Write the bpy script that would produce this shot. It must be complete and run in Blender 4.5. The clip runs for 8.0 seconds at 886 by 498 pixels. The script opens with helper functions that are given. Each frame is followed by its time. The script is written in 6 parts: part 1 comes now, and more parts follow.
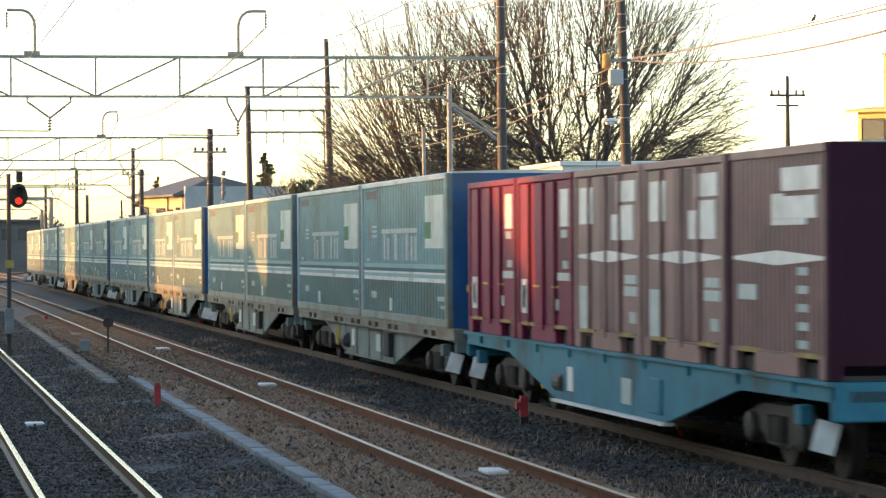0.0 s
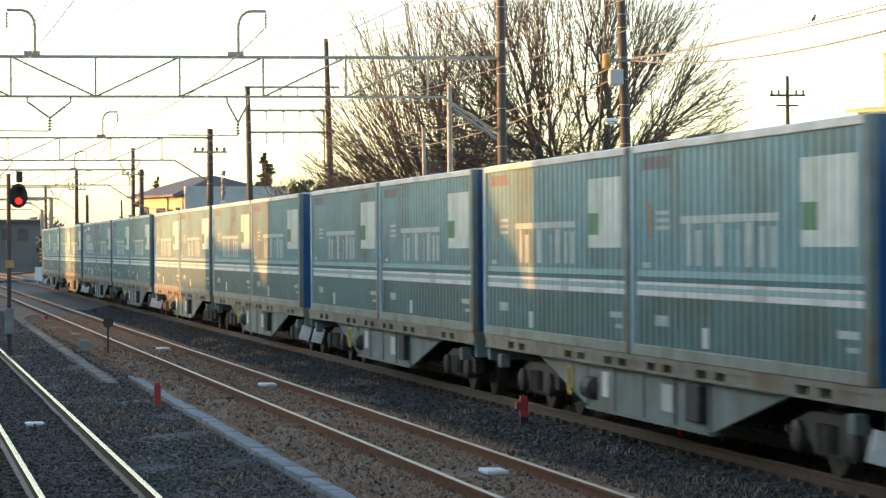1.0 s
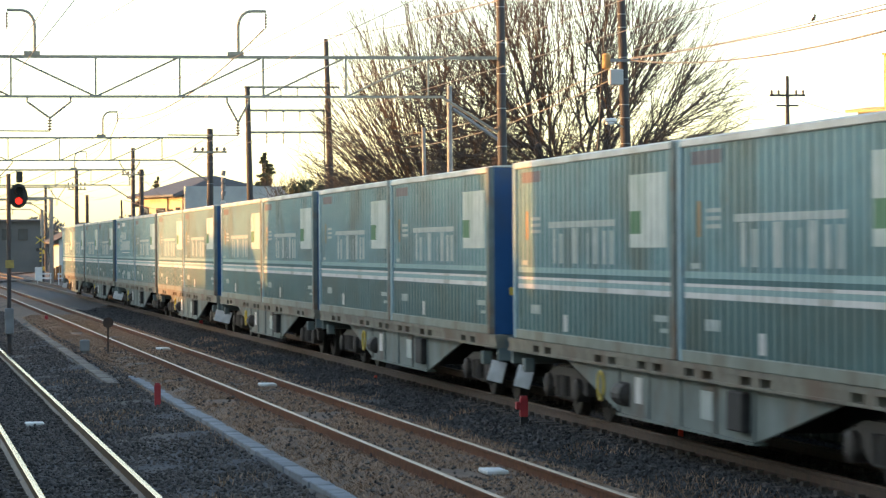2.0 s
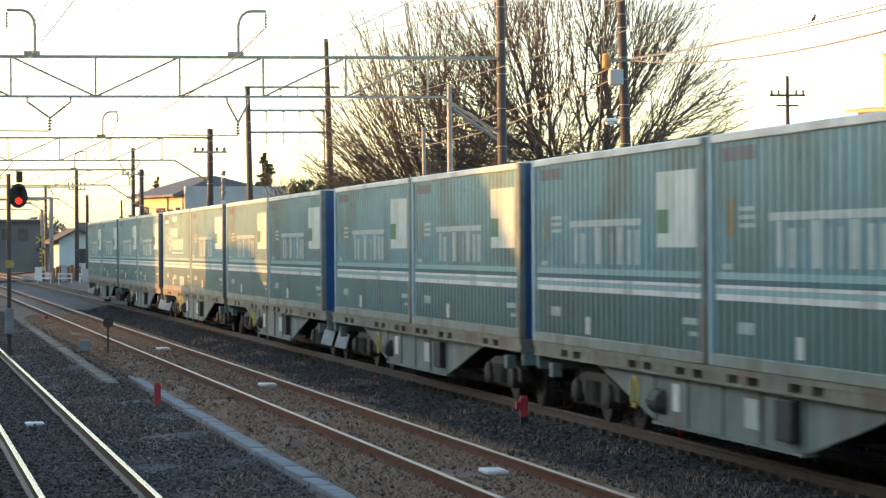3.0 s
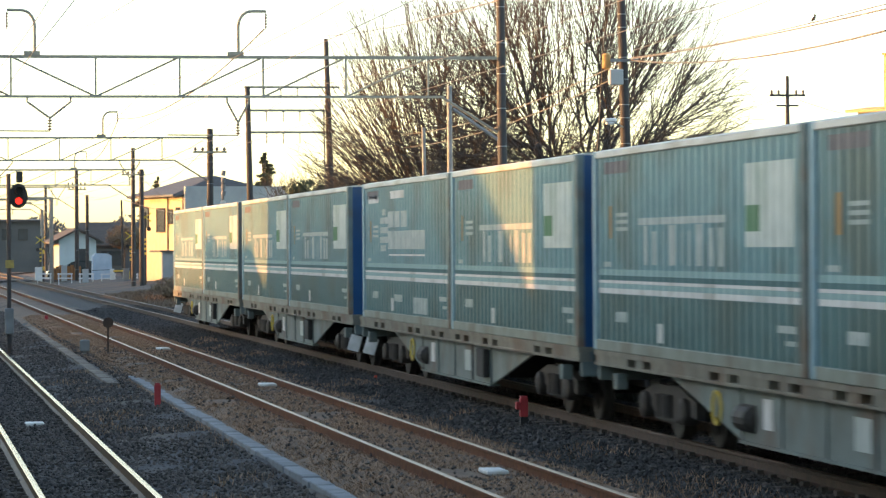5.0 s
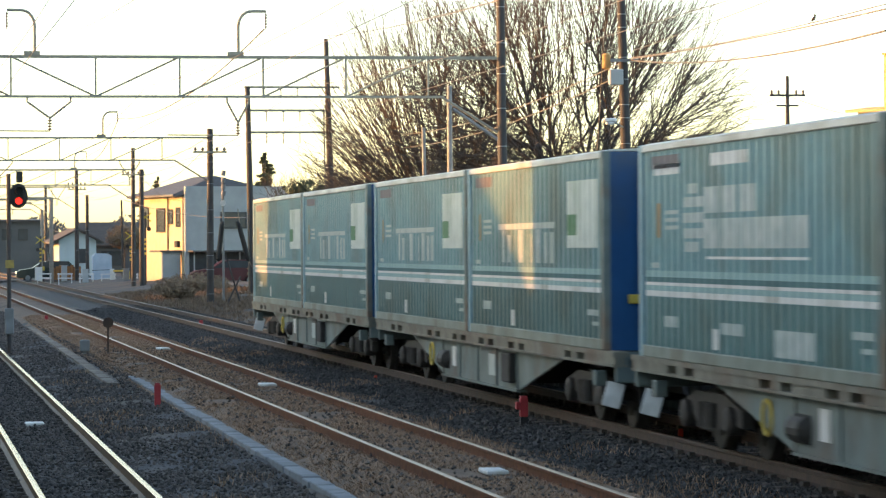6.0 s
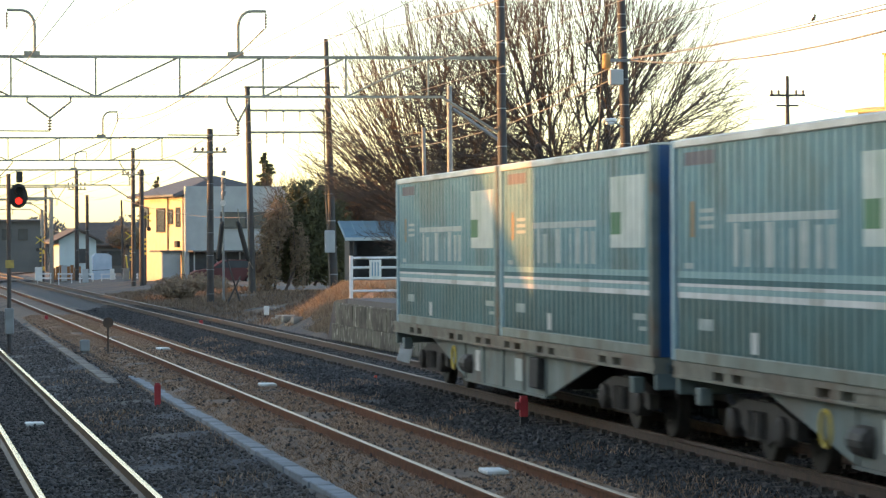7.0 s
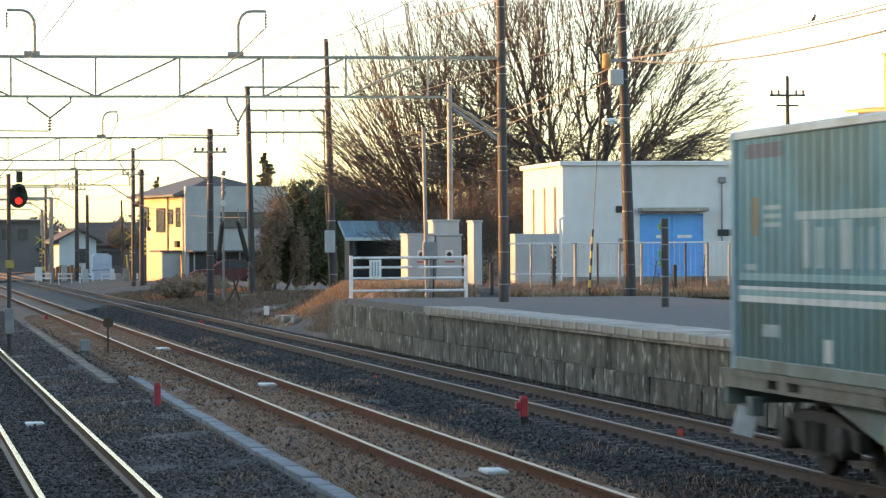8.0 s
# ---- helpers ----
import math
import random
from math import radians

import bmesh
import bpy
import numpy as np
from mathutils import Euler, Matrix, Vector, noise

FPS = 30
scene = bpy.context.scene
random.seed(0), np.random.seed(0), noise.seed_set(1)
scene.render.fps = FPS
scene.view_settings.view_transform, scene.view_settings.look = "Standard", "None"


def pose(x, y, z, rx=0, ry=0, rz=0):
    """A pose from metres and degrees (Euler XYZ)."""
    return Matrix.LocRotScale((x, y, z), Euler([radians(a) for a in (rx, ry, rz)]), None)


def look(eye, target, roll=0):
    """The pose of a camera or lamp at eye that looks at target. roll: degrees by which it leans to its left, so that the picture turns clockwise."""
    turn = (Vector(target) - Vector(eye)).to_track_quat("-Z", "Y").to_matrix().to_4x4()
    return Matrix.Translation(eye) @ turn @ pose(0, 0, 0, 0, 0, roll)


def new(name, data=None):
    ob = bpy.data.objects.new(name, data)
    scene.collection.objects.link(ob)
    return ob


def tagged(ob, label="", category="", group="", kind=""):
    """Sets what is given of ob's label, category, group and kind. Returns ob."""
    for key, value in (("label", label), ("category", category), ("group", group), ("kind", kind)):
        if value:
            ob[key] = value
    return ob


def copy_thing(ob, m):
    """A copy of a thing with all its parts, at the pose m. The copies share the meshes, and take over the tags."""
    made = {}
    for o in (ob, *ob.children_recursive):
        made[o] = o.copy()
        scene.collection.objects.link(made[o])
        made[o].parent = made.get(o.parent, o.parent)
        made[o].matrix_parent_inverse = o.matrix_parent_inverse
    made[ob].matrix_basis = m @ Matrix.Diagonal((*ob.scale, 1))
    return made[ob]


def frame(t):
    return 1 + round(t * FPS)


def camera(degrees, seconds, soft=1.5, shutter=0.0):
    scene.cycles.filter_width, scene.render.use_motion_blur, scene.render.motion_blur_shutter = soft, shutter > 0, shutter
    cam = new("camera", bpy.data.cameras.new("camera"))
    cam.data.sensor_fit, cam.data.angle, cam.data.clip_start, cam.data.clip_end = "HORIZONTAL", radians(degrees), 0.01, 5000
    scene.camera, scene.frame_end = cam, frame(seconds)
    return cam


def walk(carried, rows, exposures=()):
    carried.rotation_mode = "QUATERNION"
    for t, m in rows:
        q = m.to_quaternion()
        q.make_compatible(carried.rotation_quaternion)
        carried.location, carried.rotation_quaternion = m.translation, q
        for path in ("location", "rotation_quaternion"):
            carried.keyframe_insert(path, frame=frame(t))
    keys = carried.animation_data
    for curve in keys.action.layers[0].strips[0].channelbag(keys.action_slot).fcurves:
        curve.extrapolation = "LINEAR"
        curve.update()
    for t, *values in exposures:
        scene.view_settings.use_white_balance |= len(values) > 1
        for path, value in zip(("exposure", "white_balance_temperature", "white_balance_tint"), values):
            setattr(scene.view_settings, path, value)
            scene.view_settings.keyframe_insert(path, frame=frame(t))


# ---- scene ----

# ---------------------------------------------------------------- camera
cam = camera(15.09, 8.0, soft=1.35, shutter=0.3)
EYE = (0.0, 0.0, 2.2176)
AIM = (EYE[0] + 100 * math.sin(0.16275), EYE[1] + 100 * math.cos(0.16275), EYE[2] - 0.0577)
walk(cam, [(0.0, look(EYE, AIM, -0.344)), (8.0, look(EYE, AIM, -0.344))], exposures=[(0.0, 2.22, 6500, 10), (8.0, 2.22, 6500, 10)])

# ---------------------------------------------------------------- light
SUN_AZ = radians(-72)          # from +y towards +x
SUN_EL = radians(6.0)
world = bpy.data.worlds.new("evening_sky")
scene.world = world
world.use_nodes = True
wn = world.node_tree
sky = wn.nodes.new("ShaderNodeTexSky")
sky.sky_type, sky.sun_disc = "NISHITA", False
sky.sun_elevation, sky.sun_rotation = SUN_EL, SUN_AZ
sky.air_density, sky.dust_density, sky.ozone_density = 0.7, 0.8, 0.4
wn.links.new(sky.outputs[0], wn.nodes["Background"].inputs[0])
wn.nodes["Background"].inputs[1].default_value = 0.15
sun_dir = Vector((math.sin(SUN_AZ) * math.cos(SUN_EL), math.cos(SUN_AZ) * math.cos(SUN_EL), math.sin(SUN_EL)))
sun = new("sun", bpy.data.lights.new("sun", "SUN"))
sun.data.energy, sun.data.angle, sun.data.color = 2.0, radians(1.0), (1.0, 0.40, 0.08)
sun.matrix_world = look(sun_dir * 100, (0, 0, 0))

# ---------------------------------------------------------------- materials
def mat(name, c1, c2=None, scale=1.5, rough=0.75, metal=0.0, bump=0.0, bscale=30.0, c3=None, s3=0.4, amount=0.5, rand=0.0, stretch=(1, 1, 1), spec=0.5):
    """c1 to c2 by fine noise, c3 as larger stains, bump at a second scale, rand: lightness spread from object to object."""
    m = bpy.data.materials.new(name)
    m.use_nodes = True
    nt = m.node_tree
    N, L = nt.nodes.new, nt.links.new
    b = nt.nodes["Principled BSDF"]
    b.inputs["Roughness"].default_value, b.inputs["Metallic"].default_value = rough, metal
    b.inputs["Specular IOR Level"].default_value = spec
    c2 = c2 or tuple(v * 0.75 for v in c1)
    tc, mp = N("ShaderNodeTexCoord"), N("ShaderNodeMapping")
    mp.inputs["Scale"].default_value = stretch
    if rand:
        ri, rv = N("ShaderNodeObjectInfo"), N("ShaderNodeVectorMath")
        rv.operation = "MULTIPLY_ADD"
        rv.inputs[1].default_value, rv.inputs[2].default_value = (37, 53, 29), (0, 0, 0)
        ad = N("ShaderNodeVectorMath")
        L(ri.outputs["Random"], rv.inputs[0]); L(tc.outputs["Object"], ad.inputs[0]); L(rv.outputs[0], ad.inputs[1])
        L(ad.outputs[0], mp.inputs["Vector"])
    else:
        L(tc.outputs["Object"], mp.inputs["Vector"])
    def noise_fac(sc, detail, lo, hi):
        n, r = N("ShaderNodeTexNoise"), N("ShaderNodeMapRange")
        n.inputs["Scale"].default_value, n.inputs["Detail"].default_value = sc, detail
        r.inputs["From Min"].default_value, r.inputs["From Max"].default_value = lo, hi
        L(mp.outputs[0], n.inputs["Vector"]); L(n.outputs["Fac"], r.inputs["Value"])
        return r.outputs[0]
    def mix(fac, a, bb):
        x = N("ShaderNodeMix"); x.data_type = "RGBA"
        L(fac, x.inputs["Factor"])
        for src, sock in ((a, x.inputs["A"]), (bb, x.inputs["B"])):
            if isinstance(src, tuple): sock.default_value = (*src, 1)
            else: L(src, sock)
        return x.outputs["Result"]
    col = mix(noise_fac(scale, 6, 0.3, 0.7), c1, c2)
    if c3:
        f = noise_fac(s3, 5, 0.62 - 0.3 * amount, 0.75 - 0.1 * amount)
        col = mix(f, col, c3)
    if rand:
        oi, hs, mr = N("ShaderNodeObjectInfo"), N("ShaderNodeHueSaturation"), N("ShaderNodeMapRange")
        mr.inputs["To Min"].default_value, mr.inputs["To Max"].default_value = 1 - rand, 1 + rand
        L(oi.outputs["Random"], mr.inputs["Value"]); L(mr.outputs[0], hs.inputs["Value"]); L(col, hs.inputs["Color"])
        col = hs.outputs[0]
    L(col, b.inputs["Base Color"])
    if bump:
        n, bp = N("ShaderNodeTexNoise"), N("ShaderNodeBump")
        n.inputs["Scale"].default_value, n.inputs["Detail"].default_value = bscale, 4
        bp.inputs["Strength"].default_value, bp.inputs["Distance"].default_value = bump, 0.02
        L(mp.outputs[0], n.inputs["Vector"]); L(n.outputs["Fac"], bp.inputs["Height"]); L(bp.outputs[0], b.inputs["Normal"])
    return m


def glow(name, col, strength):
    m = mat(name, col)
    b = m.node_tree.nodes["Principled BSDF"]
    b.inputs["Emission Color"].default_value, b.inputs["Emission Strength"].default_value = (*col, 1), strength
    return m


M = dict(
    teal=mat("teal_paint", (0.122, 0.265, 0.295), (0.092, 0.207, 0.235), 3, 0.38, bump=0.05, c3=(0.085, 0.135, 0.125), s3=0.6, amount=0.5, rand=0.08),
    timber_teal=mat("dark_teal_line", (0.09, 0.185, 0.19)),
    teal_light=mat("light_teal_stripe", (0.27, 0.43, 0.435), (0.21, 0.35, 0.355), 3, 0.45),
    teal_low=mat("deep_teal_lower_paint", (0.08, 0.178, 0.188), (0.058, 0.13, 0.138), 3, 0.4, bump=0.05, c3=(0.06, 0.10, 0.09), s3=0.7, amount=0.55, rand=0.1),
    white=mat("white_paint", (0.72, 0.72, 0.70), (0.55, 0.56, 0.54), 4, 0.5, c3=(0.4, 0.4, 0.36), s3=1.5, amount=0.3),
    mark=mat("pale_marking", (0.46, 0.51, 0.49), (0.32, 0.39, 0.38), 5, 0.5),
    post_blue=mat("pale_blue_steel", (0.22, 0.36, 0.42), (0.16, 0.28, 0.33), 4, 0.45, c3=(0.15, 0.13, 0.10), s3=1.2, amount=0.3),
    end_blue=mat("deep_blue_paint", (0.008, 0.07, 0.20), (0.005, 0.05, 0.15), 2, 0.4, c3=(0.03, 0.05, 0.08), s3=0.8, amount=0.4),
    roof_grey=mat("roof_sheet", (0.62, 0.62, 0.58), (0.5, 0.5, 0.46), 2, 0.5, c3=(0.35, 0.33, 0.28), s3=0.7),
    bottom_rail=mat("grey_green_bottom_rail", (0.20, 0.235, 0.20), (0.145, 0.165, 0.14), 3, 0.65, bump=0.1, c3=(0.13, 0.115, 0.085), s3=1.3, amount=0.35),
    guard=mat("worn_ochre_edge", (0.42, 0.31, 0.07), (0.20, 0.15, 0.06), 5, 0.7),
    rail_low=mat("weathered_sill", (0.19, 0.185, 0.145), (0.115, 0.105, 0.08), 3, 0.7, bump=0.2, c3=(0.13, 0.09, 0.06), s3=1.5, amount=0.5),
    belly=mat("grey_green_girder", (0.165, 0.21, 0.20), (0.085, 0.11, 0.105), 2, 0.65, bump=0.15, c3=(0.12, 0.10, 0.08), s3=1.2, amount=0.45),
    belly_blue=mat("blue_wagon_paint", (0.030, 0.185, 0.26), (0.02, 0.13, 0.19), 2, 0.55, bump=0.1, c3=(0.03, 0.06, 0.07), s3=1.2, amount=0.35, spec=0.3),
    dark=mat("dark_underframe", (0.030, 0.028, 0.026), (0.018, 0.017, 0.016), 6, 0.8, bump=0.2),
    iron=mat("brake_dust_iron", (0.062, 0.054, 0.047), (0.03, 0.027, 0.024), 6, 0.7, 0.3, bump=0.2),
    green=mat("green_mark", (0.15, 0.29, 0.16)),
    orange=mat("orange_mark", (0.44, 0.26, 0.09)),
    yellow=mat("yellow_paint", (0.62, 0.46, 0.06), (0.45, 0.33, 0.05), 4, 0.6),
    redmark=mat("faded_red_mark", (0.20, 0.185, 0.19)),
    panel=mat("chalky_white_panel", (0.60, 0.65, 0.60), (0.48, 0.54, 0.50), 4, 0.5, c3=(0.38, 0.46, 0.40), s3=1.2, amount=0.4),
    post_grey=mat("grey_green_post", (0.16, 0.20, 0.19), (0.10, 0.13, 0.12), 5, 0.6, c3=(0.16, 0.10, 0.06), s3=2.0, amount=0.4),
    maroon=mat("maroon_paint", (0.18, 0.008, 0.045), (0.135, 0.006, 0.035), 2, 0.5, spec=0.25, c3=(0.08, 0.014, 0.026), s3=0.8, amount=0.35, rand=0.08),
    brown=mat("faded_brown_paint", (0.27, 0.15, 0.135), (0.20, 0.11, 0.10), 2, 0.5, c3=(0.14, 0.085, 0.075), s3=0.8, amount=0.5, rand=0.1),
    brown_dark=mat("darker_brown_band", (0.17, 0.095, 0.09), (0.115, 0.065, 0.06), 2, 0.6, c3=(0.09, 0.055, 0.05), s3=1.2, amount=0.5),
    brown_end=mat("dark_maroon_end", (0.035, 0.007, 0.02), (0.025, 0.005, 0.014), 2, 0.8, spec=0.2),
    rail_side=mat("rusty_rail_side", (0.075, 0.045, 0.03), (0.045, 0.03, 0.022), 8, 0.8, bump=0.2),
    rail_brown=mat("brown_rail_head", (0.24, 0.175, 0.125), (0.16, 0.115, 0.08), 5, 0.55, 0.7),
    rail_dull=mat("dull_rail_head", (0.50, 0.37, 0.24), (0.36, 0.25, 0.15), 5, 0.45, 0.85),
    soil=mat("brown_soil_bed", (0.24, 0.165, 0.112), (0.13, 0.09, 0.064), 7, 0.95, bump=0.4, bscale=25, c3=(0.075, 0.06, 0.05), s3=0.5, amount=0.45),
    rail_rust=mat("red_rust_rail_side", (0.17, 0.062, 0.022), (0.09, 0.034, 0.015), 8, 0.95, bump=0.2),
    # Polished steel; the gold is the low sky's reflection, put into the base colour.
    rail_top=mat("polished_rail_head_sky_gold", (0.68, 0.48, 0.24), (0.52, 0.35, 0.16), 5, 0.27, 0.92),
    # Brown rail side, lightened and warmed to carry the sun's glint.
    rail_warm=mat("rail_side_with_sun_glint", (0.17, 0.105, 0.055), (0.09, 0.06, 0.035), 6, 0.6, 0.3, bump=0.1),
    sleeper=mat("concrete_sleeper", (0.085, 0.072, 0.06), (0.05, 0.043, 0.038), 4, 0.9, bump=0.3, rand=0.25),
    ground=mat("ballast_ground", (0.085, 0.083, 0.088), (0.035, 0.034, 0.036), 14, 0.95, bump=0.8, bscale=18, c3=(0.15, 0.115, 0.08), s3=0.35, amount=0.6),
    ballast=mat("ballast_stone", (0.07, 0.068, 0.07), (0.028, 0.027, 0.028), 9, 0.95, bump=0.3),
    conc=mat("weathered_concrete", (0.36, 0.345, 0.31), (0.24, 0.23, 0.20), 3, 0.9, bump=0.25, c3=(0.10, 0.10, 0.09), s3=0.8, amount=0.5),
    trough=mat("trough_concrete", (0.25, 0.27, 0.29), (0.17, 0.18, 0.19), 3, 0.85, bump=0.2, rand=0.12),
    asphalt=mat("platform_asphalt", (0.10, 0.10, 0.105), (0.07, 0.07, 0.072), 8, 0.9, bump=0.3),
    stone=mat("platform_stone", (0.125, 0.127, 0.104), (0.020, 0.022, 0.017), 3.0, 0.95, bump=0.5, bscale=16, c3=(0.31, 0.325, 0.29), s3=4.5, amount=0.16, rand=0.3, stretch=(1, 0.8, 0.75)),
    paving=mat("worn_paving", (0.38, 0.37, 0.345), (0.29, 0.28, 0.26), 2.5, 0.9, bump=0.2, c3=(0.15, 0.145, 0.135), s3=0.9, amount=0.4, rand=0.1),
    trough_brown=mat("earthy_trough_concrete", (0.22, 0.19, 0.155), (0.14, 0.12, 0.10), 3, 0.9, bump=0.2, rand=0.15),
    pole=mat("steel_pole", (0.042, 0.040, 0.042), (0.028, 0.027, 0.029), 4, 0.65, bump=0.1, c3=(0.06, 0.042, 0.034), s3=2, amount=0.3),
    pole_brown=mat("brown_steel_pole", (0.034, 0.032, 0.035), (0.024, 0.023, 0.026), 4, 0.7, bump=0.1),
    pole_grey=mat("galvanised_pole", (0.22, 0.24, 0.25), (0.16, 0.17, 0.18), 4, 0.55, 0.3),
    # Steel made paler: glare of the bright sky behind is put into the colour.
    truss=mat("gantry_steel_with_sky_glare", (0.30, 0.29, 0.24), (0.22, 0.21, 0.18), 3, 0.7),
    wire=mat("cable", (0.16, 0.13, 0.10), None, 3, 0.6),
    hut=mat("white_rendered_wall", (0.58, 0.60, 0.61), (0.51, 0.53, 0.54), 2, 0.8, bump=0.08, c3=(0.52, 0.52, 0.50), s3=0.7, amount=0.3),
    door_blue=mat("bright_blue_door", (0.09, 0.33, 0.74), (0.075, 0.28, 0.66), 2, 0.45, c3=(0.10, 0.24, 0.5), s3=1, amount=0.2),
    bark=mat("zelkova_bark", (0.115, 0.092, 0.078), (0.066, 0.053, 0.046), 5, 0.95, bump=0.3),
    grass=mat("dry_grass", (0.27, 0.19, 0.10), (0.17, 0.115, 0.06), 6, 0.95),
    orange_red=mat("orange_red_paint", (0.62, 0.07, 0.03), (0.45, 0.05, 0.025), 6, 0.6),
    red=mat("red_marker_paint", (0.40, 0.03, 0.035), (0.28, 0.02, 0.025), 6, 0.6),
)

# ---------------------------------------------------------------- mesh tools
def part(name, bm, material, parent=None, label="", smooth=False):
    me = bpy.data.meshes.new(name)
    bm.normal_update()
    bm.to_mesh(me); bm.free()
    for m in (material if isinstance(material, (list, tuple)) else [material]):
        me.materials.append(m)
    if smooth:
        me.polygons.foreach_set("use_smooth", [True] * len(me.polygons))
    ob = new(name, me)
    ob.parent = parent
    if label:
        tagged(ob, label)
    return ob


def thing(name, label, category, at=(0, 0, 0), rz=0, group="", kind=""):
    ob = new(name)
    ob.empty_display_size = 0.2
    ob.matrix_world = pose(*at, 0, 0, rz)
    return tagged(ob, label, category, group, kind)


def box(bm, x0, x1, y0, y1, z0, z1, bev=0.0, mi=0):
    m = Matrix.LocRotScale(((x0 + x1) / 2, (y0 + y1) / 2, (z0 + z1) / 2), None, (abs(x1 - x0), abs(y1 - y0), abs(z1 - z0)))
    vs = bmesh.ops.create_cube(bm, size=1, matrix=m)["verts"]
    fs = {f for v in vs for f in v.link_faces}
    for f in fs: f.material_index = mi
    if bev:
        es = list({e for v in vs for e in v.link_edges})
        bmesh.ops.bevel(bm, geom=es, offset=bev, segments=1, affect="EDGES", profile=0.5)
    return bm


def boxes(*specs, bev=0.0):
    bm = bmesh.new()
    for s in specs: box(bm, *s, bev=bev)
    return bm


def tube(bm, pts, rad, seg=8, cap=True):
    """A tube through pts; rad is one radius or one for each point."""
    pts = [Vector(q) for q in pts]
    rads = rad if isinstance(rad, (list, tuple)) else [rad] * len(pts)
    rings, prev = [], None
    for i, q in enumerate(pts):
        d = (pts[min(i + 1, len(pts) - 1)] - pts[max(i - 1, 0)]).normalized()
        if prev is None:
            a = d.orthogonal().normalized()
        else:
            a = (prev - d * prev.dot(d)).normalized()
        prev = a
        c = d.cross(a)
        rings.append([bm.verts.new(q + rads[i] * (math.cos(2 * math.pi * k / seg) * a + math.sin(2 * math.pi * k / seg) * c)) for k in range(seg)])
    for A, B in zip(rings, rings[1:]):
        for k in range(seg):
            bm.faces.new((A[k], A[(k + 1) % seg], B[(k + 1) % seg], B[k]))
    if cap:
        bm.faces.new(rings[0][::-1]); bm.faces.new(rings[-1])
    return bm


def prism(bm, outline, axis, a, b):
    """Extrudes an outline of (u, v) along an axis from a to b: axis 0: (y, z), 1: (x, z), 2: (x, y)."""
    def P(u, v, w):
        return ((w, u, v), (u, w, v), (u, v, w))[axis]
    A = [bm.verts.new(P(u, v, a)) for u, v in outline]
    B = [bm.verts.new(P(u, v, b)) for u, v in outline]
    n = len(outline)
    fs = [bm.faces.new(A[::-1]), bm.faces.new(B)]
    for i in range(n):
        fs.append(bm.faces.new((A[i], A[(i + 1) % n], B[(i + 1) % n], B[i])))
    bmesh.ops.recalc_face_normals(bm, faces=fs)
    return bm


def corrugated(bm, x, y0, y1, z0, z1, pitch=0.2, depth=0.03, proud=0.0, origin=0.0):
    """A trapezoid-corrugated sheet on the plane x, facing -x, its ribs upright and keyed to origin."""
    prof = ((0.0, 0.0), (0.42, 0.0), (0.50, depth), (0.92, depth), (1.0, 0.0))
    ys = {round(y0, 5), round(y1, 5)}
    k = math.floor((y0 - origin) / pitch)
    while origin + k * pitch < y1:
        for f, _ in prof[:-1]:
            y = origin + (k + f) * pitch
            if y0 < y < y1: ys.add(round(y, 5))
        k += 1
    def off(y):
        f = ((y - origin) / pitch) % 1.0
        for (a, da), (b, db) in zip(prof, prof[1:]):
            if a <= f <= b: return da + (db - da) * (f - a) / (b - a)
        return 0.0
    prev = None
    for y in sorted(ys):
        xx = x + off(y) - proud
        cur = (bm.verts.new((xx, y, z0)), bm.verts.new((xx, y, z1)))
        if prev: bm.faces.new((prev[0], cur[0], cur[1], prev[1])[::-1])
        prev = cur
    return bm

# ---------------------------------------------------------------- ground and tracks
XL, XM, XT = 1.9955, 5.8539, 9.4929      # track centre lines; rails run along y
ZL, ZM, ZT = -0.22, 0.0, 0.0             # their rail tops


def bank_rise(x, y):
    """The bank behind the platform's end: steep beside the barrier, flatter beyond."""
    u = max(0.0, x - 11.2)
    f = min(1.0, max(0.0, (y - 98) / 10))
    h = min(1.38, 0.75 * u) * (1 - f) + min(1.1, 0.22 * u) * f
    return h * min(1.0, (y - 85) / 4) * (1.0 - 0.55 * min(1.0, max(0.0, (y - 105) / 40)))


def ground_sheet():
    """One sheet to the horizon: fine near the tracks, rising behind the far side of the platform."""
    xs = sorted(set([-3000, -600, -150, -60, -30, -15, -8] + [round(-4 + 0.5 * i, 2) for i in range(80)] + [40, 50, 70, 100, 200, 500, 1500, 3000]))
    ys = sorted(set([-400, -100, -30, 0, 10] + [16 + 1.0 * i for i in range(150)] + [170, 180, 190, 200, 220, 250, 300, 400, 600, 1200, 4000]))
    bm = bmesh.new()
    rows = []
    for y in ys:
        row = []
        for x in xs:
            z = -0.27 - 0.05 * max(0.0, min(1.0, (4.2 - x) / 2.0)) * 3.2
            if x > 11.2 and y > 85:
                z += bank_rise(x, y)
            elif x > 11.6:
                z += 0.9 * min(1.0, (x - 11.6))
            if -3 < x < 30 and 10 < y < 170:
                z += 0.05 * noise.noise((x * 0.9, y * 0.5, 0)) + 0.03 * noise.noise((x * 2.3, y * 1.7, 4))
            row.append(bm.verts.new((x, y, z)))
        rows.append(row)
    for A, B in zip(rows, rows[1:]):
        for i in range(len(xs) - 1):
            bm.faces.new((A[i], A[i + 1], B[i + 1], B[i]))
    return tagged(part("ground", bm, M["ground"], smooth=True), "dark trackside ground of ballast, soil and dry grass", "ground", kind="structure")


ground_sheet()


